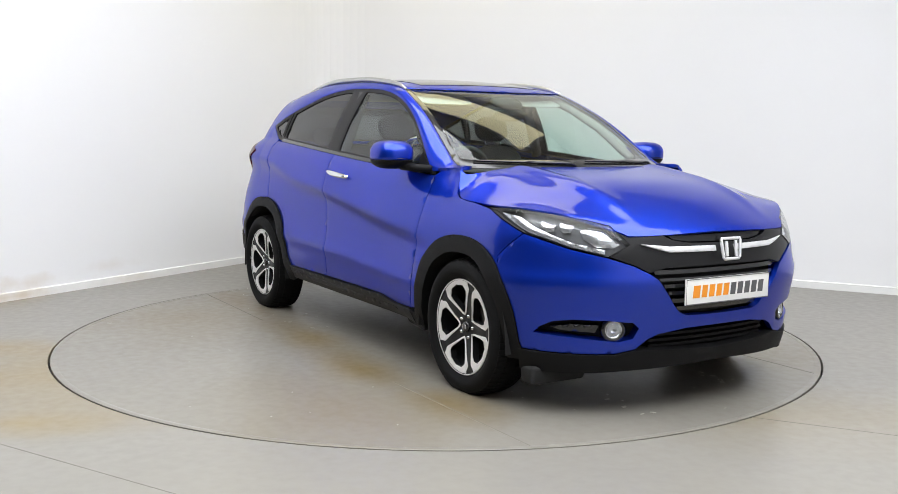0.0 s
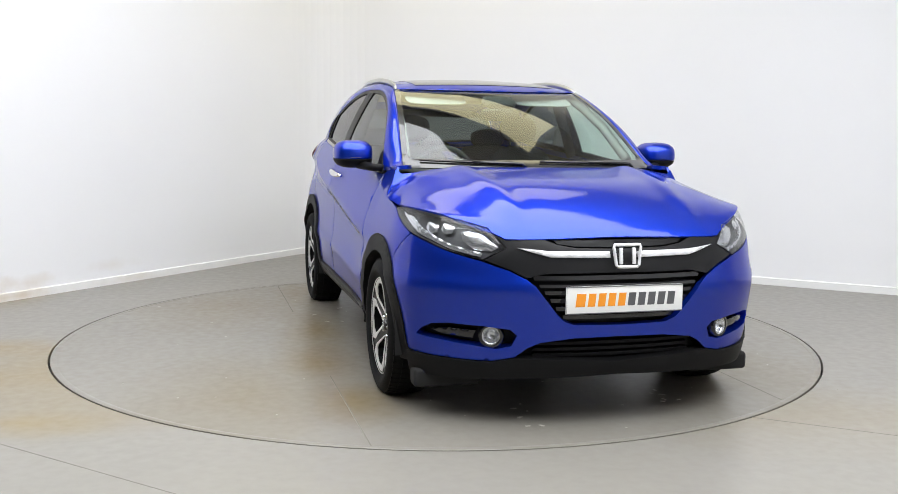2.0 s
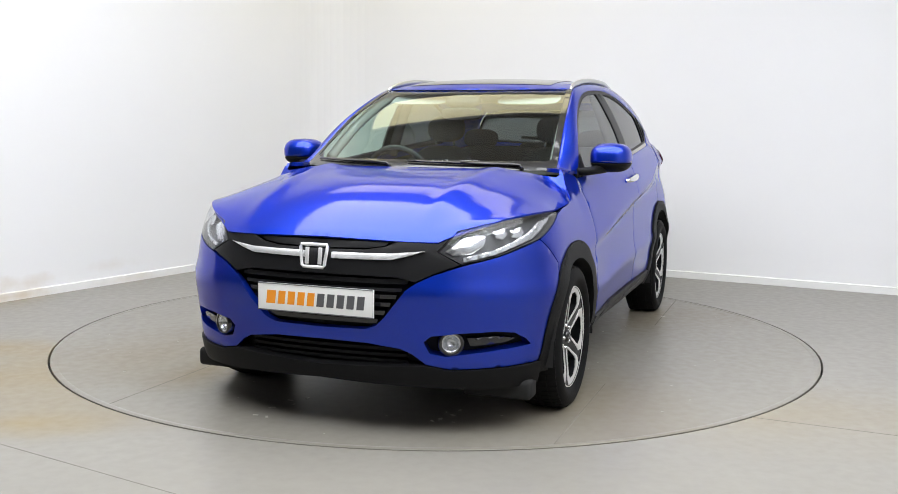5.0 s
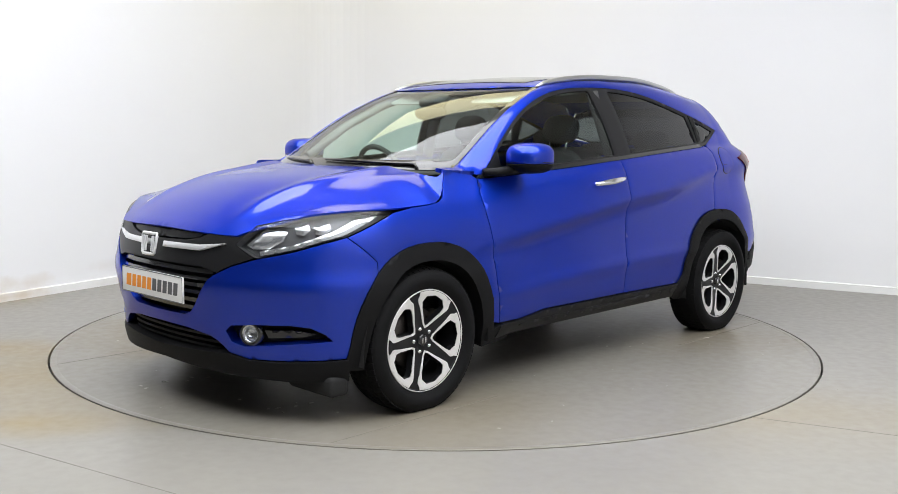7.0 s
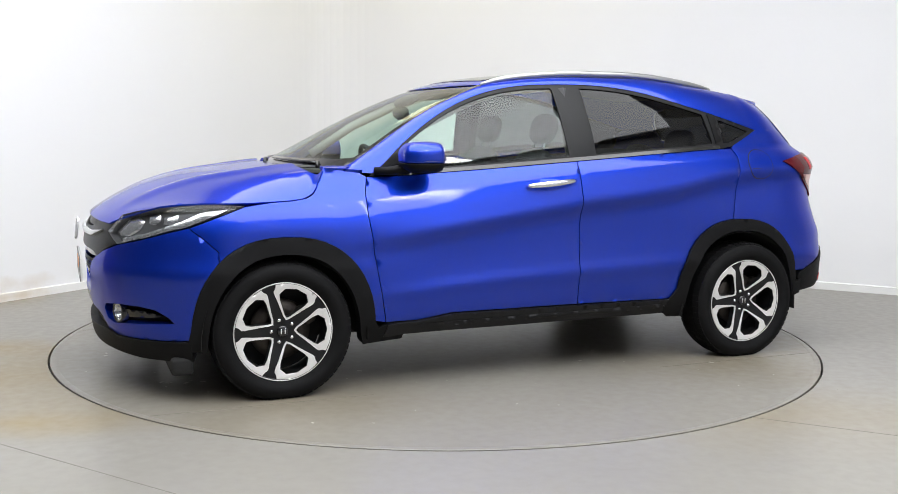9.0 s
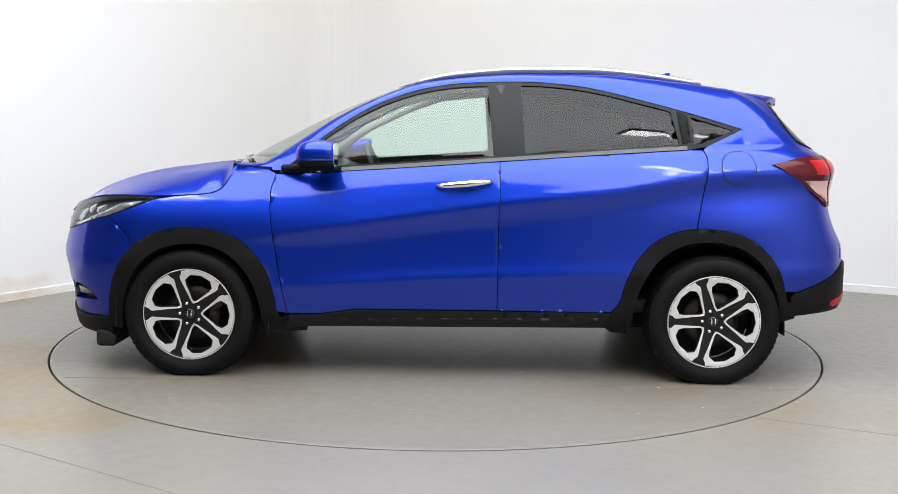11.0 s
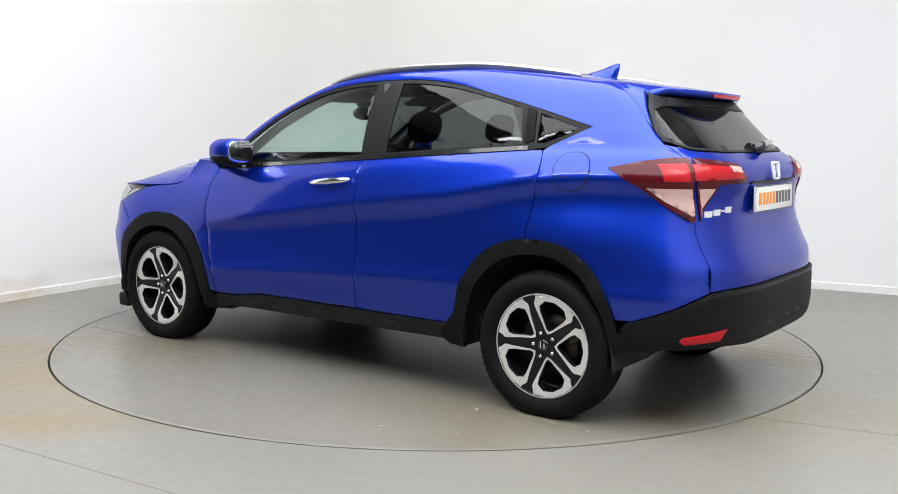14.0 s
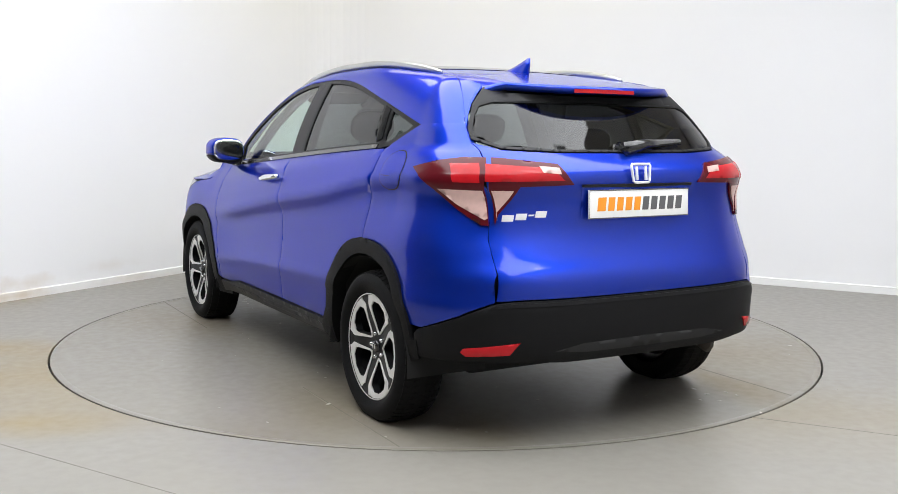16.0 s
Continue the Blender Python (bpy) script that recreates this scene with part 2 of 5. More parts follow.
def tube(bm, path, radius, sides=10, flat=1.0, closed=False):
    """A pipe along a path; radius a number or one for each point; flat squeezes it upright."""
    pts = [Vector(p) for p in path]
    rows = []
    for i, p in enumerate(pts):
        if closed:
            d = (pts[(i + 1) % len(pts)] - pts[i - 1]).normalized()
        else:
            d = (pts[min(i + 1, len(pts) - 1)] - pts[max(i - 1, 0)]).normalized()
        up = Vector((0, 0, 1)) if abs(d.z) < 0.9 else Vector((1, 0, 0))
        a = d.cross(up).normalized()
        b = a.cross(d).normalized()
        r = radius[i] if isinstance(radius, (list, tuple)) else radius
        rows.append([p + a * r * math.cos(k * math.tau / sides) + b * r * flat * math.sin(k * math.tau / sides) for k in range(sides)])
    vs = sheet(bm, rows, close_u=closed, close_v=True)
    if not closed:
        bm.faces.new(vs[0])
        bm.faces.new(list(reversed(vs[-1])))
    return vs


def lathe(bm, profile, centre, sides=48, closed=False):
    """A profile of (radius, offset along y) turned about the y axis at centre."""
    cx, cy, cz = centre
    grid = [[(cx + r * math.cos(k * math.tau / sides), cy + o, cz + r * math.sin(k * math.tau / sides)) for r, o in profile] for k in range(sides)]
    return sheet(bm, grid, close_u=True, close_v=closed)


def curve(*pts):
    """A smooth function through the points (x, value), x rising or falling."""
    pts = sorted(pts)
    xs, ys = np.array([q[0] for q in pts], float), np.array([q[1] for q in pts], float)
    h, d = np.diff(xs), np.diff(ys) / np.diff(xs)
    s = np.empty(len(xs))
    s[0], s[-1] = d[0], d[-1]
    for i in range(1, len(xs) - 1):
        s[i] = 0.0 if d[i - 1] * d[i] <= 0 else (d[i - 1] * h[i] + d[i] * h[i - 1]) / (h[i - 1] + h[i])

    def f(x):
        x = np.clip(np.asarray(x, float), xs[0], xs[-1])
        i = np.clip(np.searchsorted(xs, x) - 1, 0, len(xs) - 2)
        u = (x - xs[i]) / h[i]
        return ((1 + 2 * u) * (1 - u) ** 2 * ys[i] + u * (1 - u) ** 2 * h[i] * s[i]
                + u * u * (3 - 2 * u) * ys[i + 1] + u * u * (u - 1) * h[i] * s[i + 1])
    return f


def smooth(x, a, b):
    u = np.clip((np.asarray(x, float) - a) / (b - a), 0, 1)
    return u * u * (3 - 2 * u)


# ---- the car's surface: x ahead, y to its left, z up, from the middle of its wheelbase ----
belt = curve((1.1, 1.02), (0.86, 1.022), (0.45, 1.047), (-0.2, 1.095), (-0.92, 1.148), (-1.2, 1.166), (-1.6, 1.175))
line_a = curve((1.1, 0.69), (0.66, 0.745), (0.2, 0.815), (-0.2, 0.875), (-0.83, 0.955), (-1.15, 1.02), (-1.5, 1.05))
line_b = curve((1.0, 0.45), (0.75, 0.465), (0.27, 0.50), (-0.82, 0.545), (-1.5, 0.56))
door_shape = curve((-0.6, 0.80), (0, 0.853), (0.8, 0.874), (0.96, 0.881), (1.02, 0.881), (1.12, 0.872), (1.3, 0.864), (1.6, 0.858), (1.86, 0.866), (1.97, 0.886), (2.04, 0.887),
                   (2.15, 0.880), (2.5, 0.858), (2.8, 0.832), (3.0, 0.800))
nose_shape = curve((0.1, 0.80), (0.2, 0.845), (0.3, 0.868), (0.45, 0.882), (0.57, 0.889), (0.60, 0.887), (0.64, 0.877), (0.72, 0.866), (0.8, 0.859), (0.86, 0.854),
                   (0.92, 0.846), (0.98, 0.825), (1.03, 0.808), (1.08, 0.798), (1.3, 0.75))
nose_x = curve((0.1, 2.05), (0.18, 2.075), (0.25, 2.09), (0.35, 2.105), (0.5, 2.132), (0.57, 2.146), (0.60, 2.147), (0.64, 2.138), (0.74, 2.118), (0.80, 2.095), (0.85, 2.07),
               (0.9, 2.03), (1.0, 1.93), (1.2, 1.8))
tail_x = curve((0.2, -2.0), (0.33, -2.05), (0.45, -2.07), (0.6, -2.062), (0.68, -2.055), (0.75, -2.02), (0.85, -1.985), (0.95, -1.98), (1.05, -1.995),
               (1.09, -1.985), (1.13, -1.945), (1.17, -1.893), (1.3, -1.755), (1.4, -1.655), (1.5, -1.55))
NOSE0, NOSE_P, TAIL0, TAIL_P = 1.45, 2.4, -1.3, 3.8


def width0(x, z):
    """Half the body's width before the corners are rounded off."""
    x, z = np.broadcast_arrays(np.asarray(x, float), np.asarray(z, float))
    zb, za, zl = belt(x), np.minimum(line_a(x), belt(x) - 0.06), line_b(x)
    w = np.where(z < zl, (z - 0.33) / (zl - 0.33), np.where(z < za, 1 + (z - zl) / (za - zl), 2 + (z - za) / (zb - za)))
    door = door_shape(np.clip(w, -0.6, 3))
    d = np.maximum(z - zb, 0)
    door = door - 0.30 * d - 0.45 * d * d
    k = smooth(x, 0.45, 1.2)
    y = door * (1 - k) + nose_shape(z) * k
    return y - np.minimum(0.04 * (x + 0.2) ** 2, 0.062) * smooth(z, 0.75, 1.05)


def half_width(x, z):
    x, z = np.broadcast_arrays(np.asarray(x, float), np.asarray(z, float))
    u = np.clip((x - NOSE0) / (nose_x(z) - NOSE0), 0, 0.999)
    v = np.clip((x - TAIL0) / (tail_x(z) - TAIL0), 0, 0.999)
    return width0(x, z) * (1 - u ** NOSE_P) ** (1 / NOSE_P) * (1 - v ** TAIL_P) ** (1 / TAIL_P)


def side_map(s):
    return lambda a, z: np.stack([np.asarray(a, float), s * half_width(a, z), np.asarray(z, float)], -1)


def end_map(x0, xe, p):
    """Round an end: a is the bearing in quarter turns from the centre line (to the left is positive)."""
    def f(a, z):
        a, z = np.asarray(a, float), np.asarray(z, float)
        c, s = np.cos(a * math.pi / 2), np.abs(np.sin(a * math.pi / 2))
        r = (np.abs(c) ** p + s ** p) ** (1 / p)
        x = x0 + (xe(z) - x0) * c / r
        return np.stack([x, np.sign(a) * width0(x, z) * s / r, z], -1)
    return f


nose_map = end_map(NOSE0, nose_x, NOSE_P)
tail_map = end_map(TAIL0, tail_x, TAIL_P)


def bearing(fmap, axis, value, z):
    """The bearing at which the end's surface has that x (axis 0) or y (axis 1) at height z."""
    lo, hi = 0.0, 1.0
    for _ in range(40):
        mid = (lo + hi) / 2
        q = float(fmap(mid, z)[axis])
        beyond = q > value if axis == 1 else abs(q) < abs(value)
        lo, hi = (lo, mid) if beyond else (mid, hi)
    return (lo + hi) / 2


def outline(fmap, *pts):
    """Corner points ('x' or 'y', value, z) as bearings and heights."""
    out = []
    for k, v, z in pts:
        b = bearing(fmap, 0 if k == "x" else 1, abs(v), z)
        out.append((math.copysign(b, v) if k == "y" else b, z))
    return out


def flip(pts):
    return [(-a, z) for a, z in reversed(pts)]


def split_edges(pts, step, su, sv):
    out = []
    n = len(pts)
    for i in range(n):
        (a, b), (c, d) = pts[i], pts[(i + 1) % n]
        k = max(1, int(math.hypot((c - a) * su, (d - b) * sv) / step))
        out += [(a + (c - a) * j / k, b + (d - b) * j / k) for j in range(k)]
    return out


def inset(pts, gap, su, sv):
    n = len(pts)
    area = sum(pts[i][0] * pts[(i + 1) % n][1] - pts[(i + 1) % n][0] * pts[i][1] for i in range(n))
    if area < 0:
        pts = pts[::-1]
    if not gap:
        return list(pts)
    out = []
    for i in range(n):
        p0, p1, p2 = pts[i - 1], pts[i], pts[(i + 1) % n]
        e1 = Vector(((p1[0] - p0[0]) * su, (p1[1] - p0[1]) * sv))
        e2 = Vector(((p2[0] - p1[0]) * su, (p2[1] - p1[1]) * sv))
        if e1.length < 1e-9 or e2.length < 1e-9:
            out.append(p1)
            continue
        n1, n2 = Vector((-e1.y, e1.x)).normalized(), Vector((-e2.y, e2.x)).normalized()
        m = n1 + n2
        m = m / max(m.length_squared, 0.6) * 2 if m.length > 1e-6 else n1
        out.append((p1[0] + m.x * gap / su, p1[1] + m.y * gap / sv))
    return out


def inside(px, py, poly):
    r = np.zeros(len(px), bool)
    n = len(poly)
    for i in range(n):
        (x1, y1), (x2, y2) = poly[i], poly[(i + 1) % n]
        if y1 == y2:
            continue
        c = ((y1 > py) != (y2 > py)) & (px < (x2 - x1) * (py - y1) / (y2 - y1) + x1)
        r ^= c
    return r


def near(px, py, poly):
    d = np.full(len(px), 1e9)
    n = len(poly)
    for i in range(n):
        a, b = np.array(poly[i]), np.array(poly[(i + 1) % n])
        e = b - a
        t = np.clip(((px - a[0]) * e[0] + (py - a[1]) * e[1]) / max(e @ e, 1e-12), 0, 1)
        d = np.minimum(d, np.hypot(px - a[0] - t * e[0], py - a[1] - t * e[1]))
    return d


from mathutils.geometry import delaunay_2d_cdt


def panel_mesh(poly, fmap, step=0.022, lift=0.0, thick=0.014, gap=0.0, scale=(1.0, 1.0), holes=(), roll=0.0015, bm=None, hole_depth=None):
    """A skin over poly (in the map's own coordinates), with its edges turned in by thick."""
    su, sv = scale
    loops = [split_edges(inset(list(poly), gap, su, sv), step, su, sv)]
    for h in holes:
        loops.append(split_edges(inset(list(h), 0, su, sv), step, su, sv))
    S = [[(a * su, b * sv) for a, b in lp] for lp in loops]
    arr = np.array(S[0])
    (x0, y0), (x1, y1) = arr.min(0), arr.max(0)
    gx, gy = np.meshgrid(np.arange(x0, x1 + step, step), np.arange(y0, y1 + step, step))
    gx[1::2] += step / 2
    gx, gy = gx.ravel(), gy.ravel()
    ok = inside(gx, gy, S[0]) & (near(gx, gy, S[0]) > 0.45 * step)
    for h in S[1:]:
        ok &= ~inside(gx, gy, h) & (near(gx, gy, h) > 0.45 * step)
    verts, edges = [], []
    for lp in S:
        k = len(verts)
        verts += [Vector(q) for q in lp]
        edges += [(k + i, k + (i + 1) % len(lp)) for i in range(len(lp))]
    verts += [Vector((a, b)) for a, b in zip(gx[ok], gy[ok])]
    co, _, tris, *_ = delaunay_2d_cdt(verts, edges, [], 0, 1e-7)
    uv = np.array([(c.x, c.y) for c in co])
    tri = np.array([t for t in tris if len(t) == 3])
    cen = uv[tri].mean(1)
    keep = inside(cen[:, 0], cen[:, 1], S[0])
    for h in S[1:]:
        keep &= ~inside(cen[:, 0], cen[:, 1], h)
    tri = tri[keep]

    def place(q, depth):
        a, b = q[:, 0] / su, q[:, 1] / sv
        e = 2e-3
        p0 = fmap(a, b)
        n = np.cross(fmap(a + e / su, b) - fmap(a - e / su, b), fmap(a, b + e / sv) - fmap(a, b - e / sv))
        n /= np.linalg.norm(n, axis=1)[:, None] + 1e-12
        out = np.sum(n * (p0 - np.array([0, 0, 0.55])), 1)
        if out.sum() < 0:
            n = -n
        return p0 + n * np.asarray(depth)[..., None], n
    edge = np.zeros(len(uv), bool)
    for lp in S:
        edge |= near(uv[:, 0], uv[:, 1], lp) < 1e-5
    P, N = place(uv, np.where(edge, lift - roll, lift))
    bm = bm or bmesh.new()
    vs = [bm.verts.new(q) for q in P]
    t0 = tri[len(tri) // 2]
    nrm = np.cross(P[t0[1]] - P[t0[0]], P[t0[2]] - P[t0[0]])
    rev = nrm @ N[t0[0]] < 0
    for t in tri:
        i, j, k = (t[0], t[2], t[1]) if rev else t
        if i != j and j != k and i != k:
            try:
                bm.faces.new((vs[i], vs[j], vs[k]))
            except ValueError:
                pass
    if thick:
        for n_lp, lp in enumerate(S):
            q = np.array(lp)
            dep = thick if not n_lp or hole_depth is None else hole_depth
            top, _ = place(q, np.full(len(q), lift - roll))
            low, _ = place(q, np.full(len(q), lift - dep))
            sheet(bm, [list(map(tuple, top)), list(map(tuple, low))], close_v=True)
    return bm


def skin(name, poly, fmap, material, parent, label="", **kw):
    return part(name, panel_mesh(poly, fmap, **kw), material, parent, label)


def arc(cx, cz, rx, rz, p, a0, a1, n=18):
    """Points of a squared arch, from bearing a0 to a1 in degrees (0 ahead, 90 up)."""
    out = []
    for i in range(n + 1):
        a = radians(a0 + (a1 - a0) * i / n)
        c, s = math.cos(a), math.sin(a)
        out.append((cx + rx * math.copysign(abs(c) ** (2 / p), c), cz + rz * math.copysign(abs(s) ** (2 / p), s)))
    return out


# ---- the studio ----
def wall_path():
    """The foot of the two white walls and the rounded corner between them, then round behind the camera."""
    corner = Vector((-1.16, 4.2))
    dl, dr = Vector((-1.6, -2.7)).normalized(), Vector((1.55, -0.84)).normalized()
    pts = [corner + dl * 5.6]
    r = 0.55
    a, b = corner + dl * r, corner + dr * r
    for i in range(13):
        t = i / 12
        pts.append(a * (1 - t) ** 2 + corner * 2 * t * (1 - t) + b * t * t)
    pts.append(corner + dr * 7.2)
    return pts, dl, dr


foot, dir_l, dir_r = wall_path()
end_l, end_r = foot[0] + dir_l * 5.9, foot[-1] + dir_r * 1.8
far = end_r + dir_l * 11.5


def wall(name, pts, label, paint_mat, thick=0.15):
    bm = bmesh.new()
    n = len(pts)
    inner, outer = [], []
    for i, p in enumerate(pts):
        d = (pts[min(i + 1, n - 1)] - pts[max(i - 1, 0)]).normalized()
        o = Vector((-d.y, d.x)) * thick
        inner.append(p)
        outer.append(p + o)
    ring = [(q.x, q.y) for q in inner] + [(q.x, q.y) for q in reversed(outer)]
    lo = [bm.verts.new((x, y, -0.05)) for x, y in ring]
    hi = [bm.verts.new((x, y, CEILING)) for x, y in ring]
    for i in range(len(ring)):
        j = (i + 1) % len(ring)
        bm.faces.new((lo[i], lo[j], hi[j], hi[i]))
    bm.normal_update()
    ob = finish(name, bm, paint_mat, smooth=False)
    return tagged(ob, label, "wall", kind="structure")


wall("wall_north", foot, "white painted studio wall with rounded corner", WALL)
# west and south: unseen, made dark so the car's flanks mirror less light
wall("wall_west", [end_l, foot[0]], "unseen dark grey wall added to darken the car's reflections", DARK_SURROUND)
wall("wall_south", [far, end_l], "unseen dark grey wall added to darken the car's reflections", DARK_SURROUND)
# added out of view, kept pale so panels facing right reflect it brightly
wall("wall_east", [end_r, far], "unseen pale grey wall added to brighten the car's reflections", PALE_REFLECTOR)
wall("wall_northeast", [foot[-1], end_r], "plain white painted studio wall", WALL)


def skirting():
    for name, a, b in (("baseboard", foot[0], foot[1]), ("baseboard", foot[13], foot[14])):
        bm = bmesh.new()
        d = (b - a).normalized()
        o = Vector((d.y, -d.x))
        rows = []
        for q in (a, b):
            rows.append([(q.x + o.x * t, q.y + o.y * t, z) for t, z in ((0.0, 0.062), (0.008, 0.0615), (0.014, 0.056), (0.014, 0.0), (0.0, 0.0))])
        sheet(bm, rows)
        bmesh.ops.recalc_face_normals(bm, faces=bm.faces)
        tagged(finish(name, bm, SKIRT, smooth=False), "low white painted skirting board along the wall", "skirting board", kind="structure")
    bm = bmesh.new()
    rows = []
    for i in range(1, 14):
        d = (foot[i + 1] - foot[i - 1]).normalized()
        o = Vector((d.y, -d.x))
        rows.append([(foot[i].x + o.x * t, foot[i].y + o.y * t, z) for t, z in ((0.0, 0.062), (0.008, 0.0615), (0.014, 0.056), (0.014, 0.0), (0.0, 0.0))])
    sheet(bm, rows)
    bmesh.ops.recalc_face_normals(bm, faces=bm.faces)
    tagged(finish("baseboard", bm, SKIRT, smooth=False), "low white skirting board round the corner", "skirting board", kind="structure")


skirting()


def disc(bm, r0, r1, z, n=128):
    sheet(bm, [[(r * math.cos(k * math.tau / n), r * math.sin(k * math.tau / n), z) for r in (r0, r1)] for k in range(n)], close_u=True)


# floor with a round opening for the turntable
bm = bmesh.new()
n_ring = 128
ring_in = [bm.verts.new((TABLE_R * math.cos(k * math.tau / n_ring), TABLE_R * math.sin(k * math.tau / n_ring), 0)) for k in range(n_ring)]
ring_lo = [bm.verts.new((v.co.x, v.co.y, -0.05)) for v in ring_in]
ring_out = [bm.verts.new((13 * math.cos(k * math.tau / n_ring), 13 * math.sin(k * math.tau / n_ring), 0)) for k in range(n_ring)]
for k in range(n_ring):
    j = (k + 1) % n_ring
    bm.faces.new((ring_in[k], ring_out[k], ring_out[j], ring_in[j]))
    bm.faces.new((ring_in[j], ring_lo[j], ring_lo[k], ring_in[k]))
bmesh.ops.recalc_face_normals(bm, faces=bm.faces)
tagged(finish("floor", bm, FLOOR, smooth=False), "grey painted studio floor with yellowed stains", "floor", kind="structure")

bm = bmesh.new()
bmesh.ops.create_circle(bm, cap_ends=True, segments=128, radius=TABLE_R + 0.1)
for v in bm.verts:
    v.co.z = -0.05
tagged(finish("floor_pit", bm, GAP, smooth=False), "dark pit under the turntable", "floor", kind="structure")

bm = bmesh.new()
cw = [end_l, foot[1], foot[7], foot[13], end_r, far]
bm.faces.new([bm.verts.new((q.x, q.y, CEILING)) for q in cw])
tagged(finish("ceiling", bm, CEIL, smooth=False), "pale studio ceiling", "ceiling", kind="structure")


def unseen_fixture(x, y, drop, sx, sy, label, glow):
    e = new("unseen_fixture")
    e.matrix_world = pose(x, y, CEILING - drop, 0, 0, TURN)
    bm = bmesh.new()
    box(bm, -sx / 2 - 0.04, sx / 2 + 0.04, -sy / 2 - 0.04, sy / 2 + 0.04, 0.035, 0.085, 0.012)
    part("housing", bm, LAMP_BODY, e)
    bm = bmesh.new()
    box(bm, -sx / 2, sx / 2, -sy / 2, sy / 2, 0.02, 0.034, 0.004)
    part("diffuser", bm, glow, e)
    if drop > 0.2:
        for q in (-0.4, 0.4):
            bm = bmesh.new()
            tube(bm, [(q * sx, 0, 0.08), (q * sx, 0, drop)], 0.006, 6)
            part("hanger", bm, LAMP_BODY, e)
    return tagged(e, label, "ceiling light", "ceiling lights")


for (lx, ly, drop, sx, sy, watts, tint), label, glow in zip(LAMPS, ("wide white softbox, unseen, added for even light, lit", "smaller warm panel, unseen, added to yellow the windscreen reflection, lit", "slim white strip light, lit", "slim white strip light, lit"), (LAMP_GLOW, WARM_GLOW, LAMP_GLOW, LAMP_GLOW)):
    unseen_fixture(lx, ly, drop, sx, sy, label, glow)

# the turntable, flush with the floor
turntable = new("turntable")
tagged(turntable, "round grey painted turntable flush with the floor", "turntable")
bm = bmesh.new()
bmesh.ops.create_circle(bm, cap_ends=True, segments=160, radius=TABLE_R - 0.012)
top = bm.faces[:]
r = bmesh.ops.extrude_face_region(bm, geom=top)
for v in r["geom"]:
    if isinstance(v, bmesh.types.BMVert):
        v.co.z = -0.045
bmesh.ops.recalc_face_normals(bm, faces=bm.faces)
part("platform", bm, TABLE, turntable, smooth=False)

bm = bmesh.new()
lip_in, lip_out = TABLE_R - 0.045, TABLE_R - 0.0125
sheet(bm, [[(r * math.cos(k * math.tau / 160), r * math.sin(k * math.tau / 160), z) for r, z in ((lip_in, 0.0004), (lip_in + 0.002, 0.0012), (lip_out - 0.002, 0.0012), (lip_out, 0.0))] for k in range(160)], close_u=True)
part("edge_lip", bm, TABLE, turntable)
for y, x0, x1 in ((-0.792, 0.9, 2.05), (1.205, 0.8, 1.84), (-0.792, -2.05, -0.9), (1.205, -1.84, -0.8)):
    bm = bmesh.new()
    box(bm, x0, x1, y - 0.0025, y + 0.0025, -0.002, 0.0008)
    part("seam", bm, SEAM, turntable, smooth=False)
for k, (x0, y0, x1, y1) in enumerate(((-2.6, -1.62, -0.6, -2.86), (1.34, -1.71, 3.2, -2.58))):
    bm = bmesh.new()
    d = Vector((x1 - x0, y1 - y0))
    box(bm, 0, d.length, -0.002, 0.002, -0.002, 0.0008, 0, pose(x0, y0, 0, 0, 0, math.degrees(math.atan2(d.y, d.x))))
    tagged(finish("floor_joint", bm, SEAM, smooth=False), "thin grey joint line in the floor", "floor", kind="structure")


# ---- the car ----
car = new("car")
tagged(car, "blue metallic crossover car with black cladding on the turntable", "car")
SIDES = ((1, "left"), (-1, "right"))
PI2 = 1.35  # metres a quarter turn of bearing covers, about

F_ARCH = arc(1.29, 0.25, 0.427, 0.498, 2.4, 0, 180, 26)
F_ARCH_IN = arc(1.29, 0.22, 0.355, 0.45, 2.3, 0, 180, 26)
R_ARCH = arc(-1.25, 0.25, 0.418, 0.524, 2.4, 0, 180, 26)
R_ARCH_IN = arc(-1.265, 0.22, 0.37, 0.49, 2.3, 0, 180, 26)


def line(f, x0, x1, n=10, dz=0.0):
    return [(x0 + (x1 - x0) * i / n, float(f(x0 + (x1 - x0) * i / n)) + dz) for i in range(n + 1)]


glass_top = curve((0.90, 1.0), (0.86, 1.025), (0.674, 1.188), (0.464, 1.332), (0.216, 1.437), (0.056, 1.472), (-0.209, 1.492), (-0.346, 1.494),
                  (-0.629, 1.474), (-1.004, 1.39), (-1.2, 1.338), (-1.447, 1.266))

DOOR_FRONT = [(0.880, 1.018), (0.898, 0.94), (0.896, 0.84), (0.868, 0.64), (0.838, 0.47), (0.812, 0.325)]
front_door_poly = (DOOR_FRONT + [(0.652, 0.325), (0.56, 0.338), (0.473, 0.352), (-0.232, 0.355), (-0.234, 0.75), (-0.238, 0.9)]
                   + line(belt, -0.237, 0.86, 12, -0.006))
r_cut = [q for q in R_ARCH if q[0] > -1.20 and q[1] > 0.40]
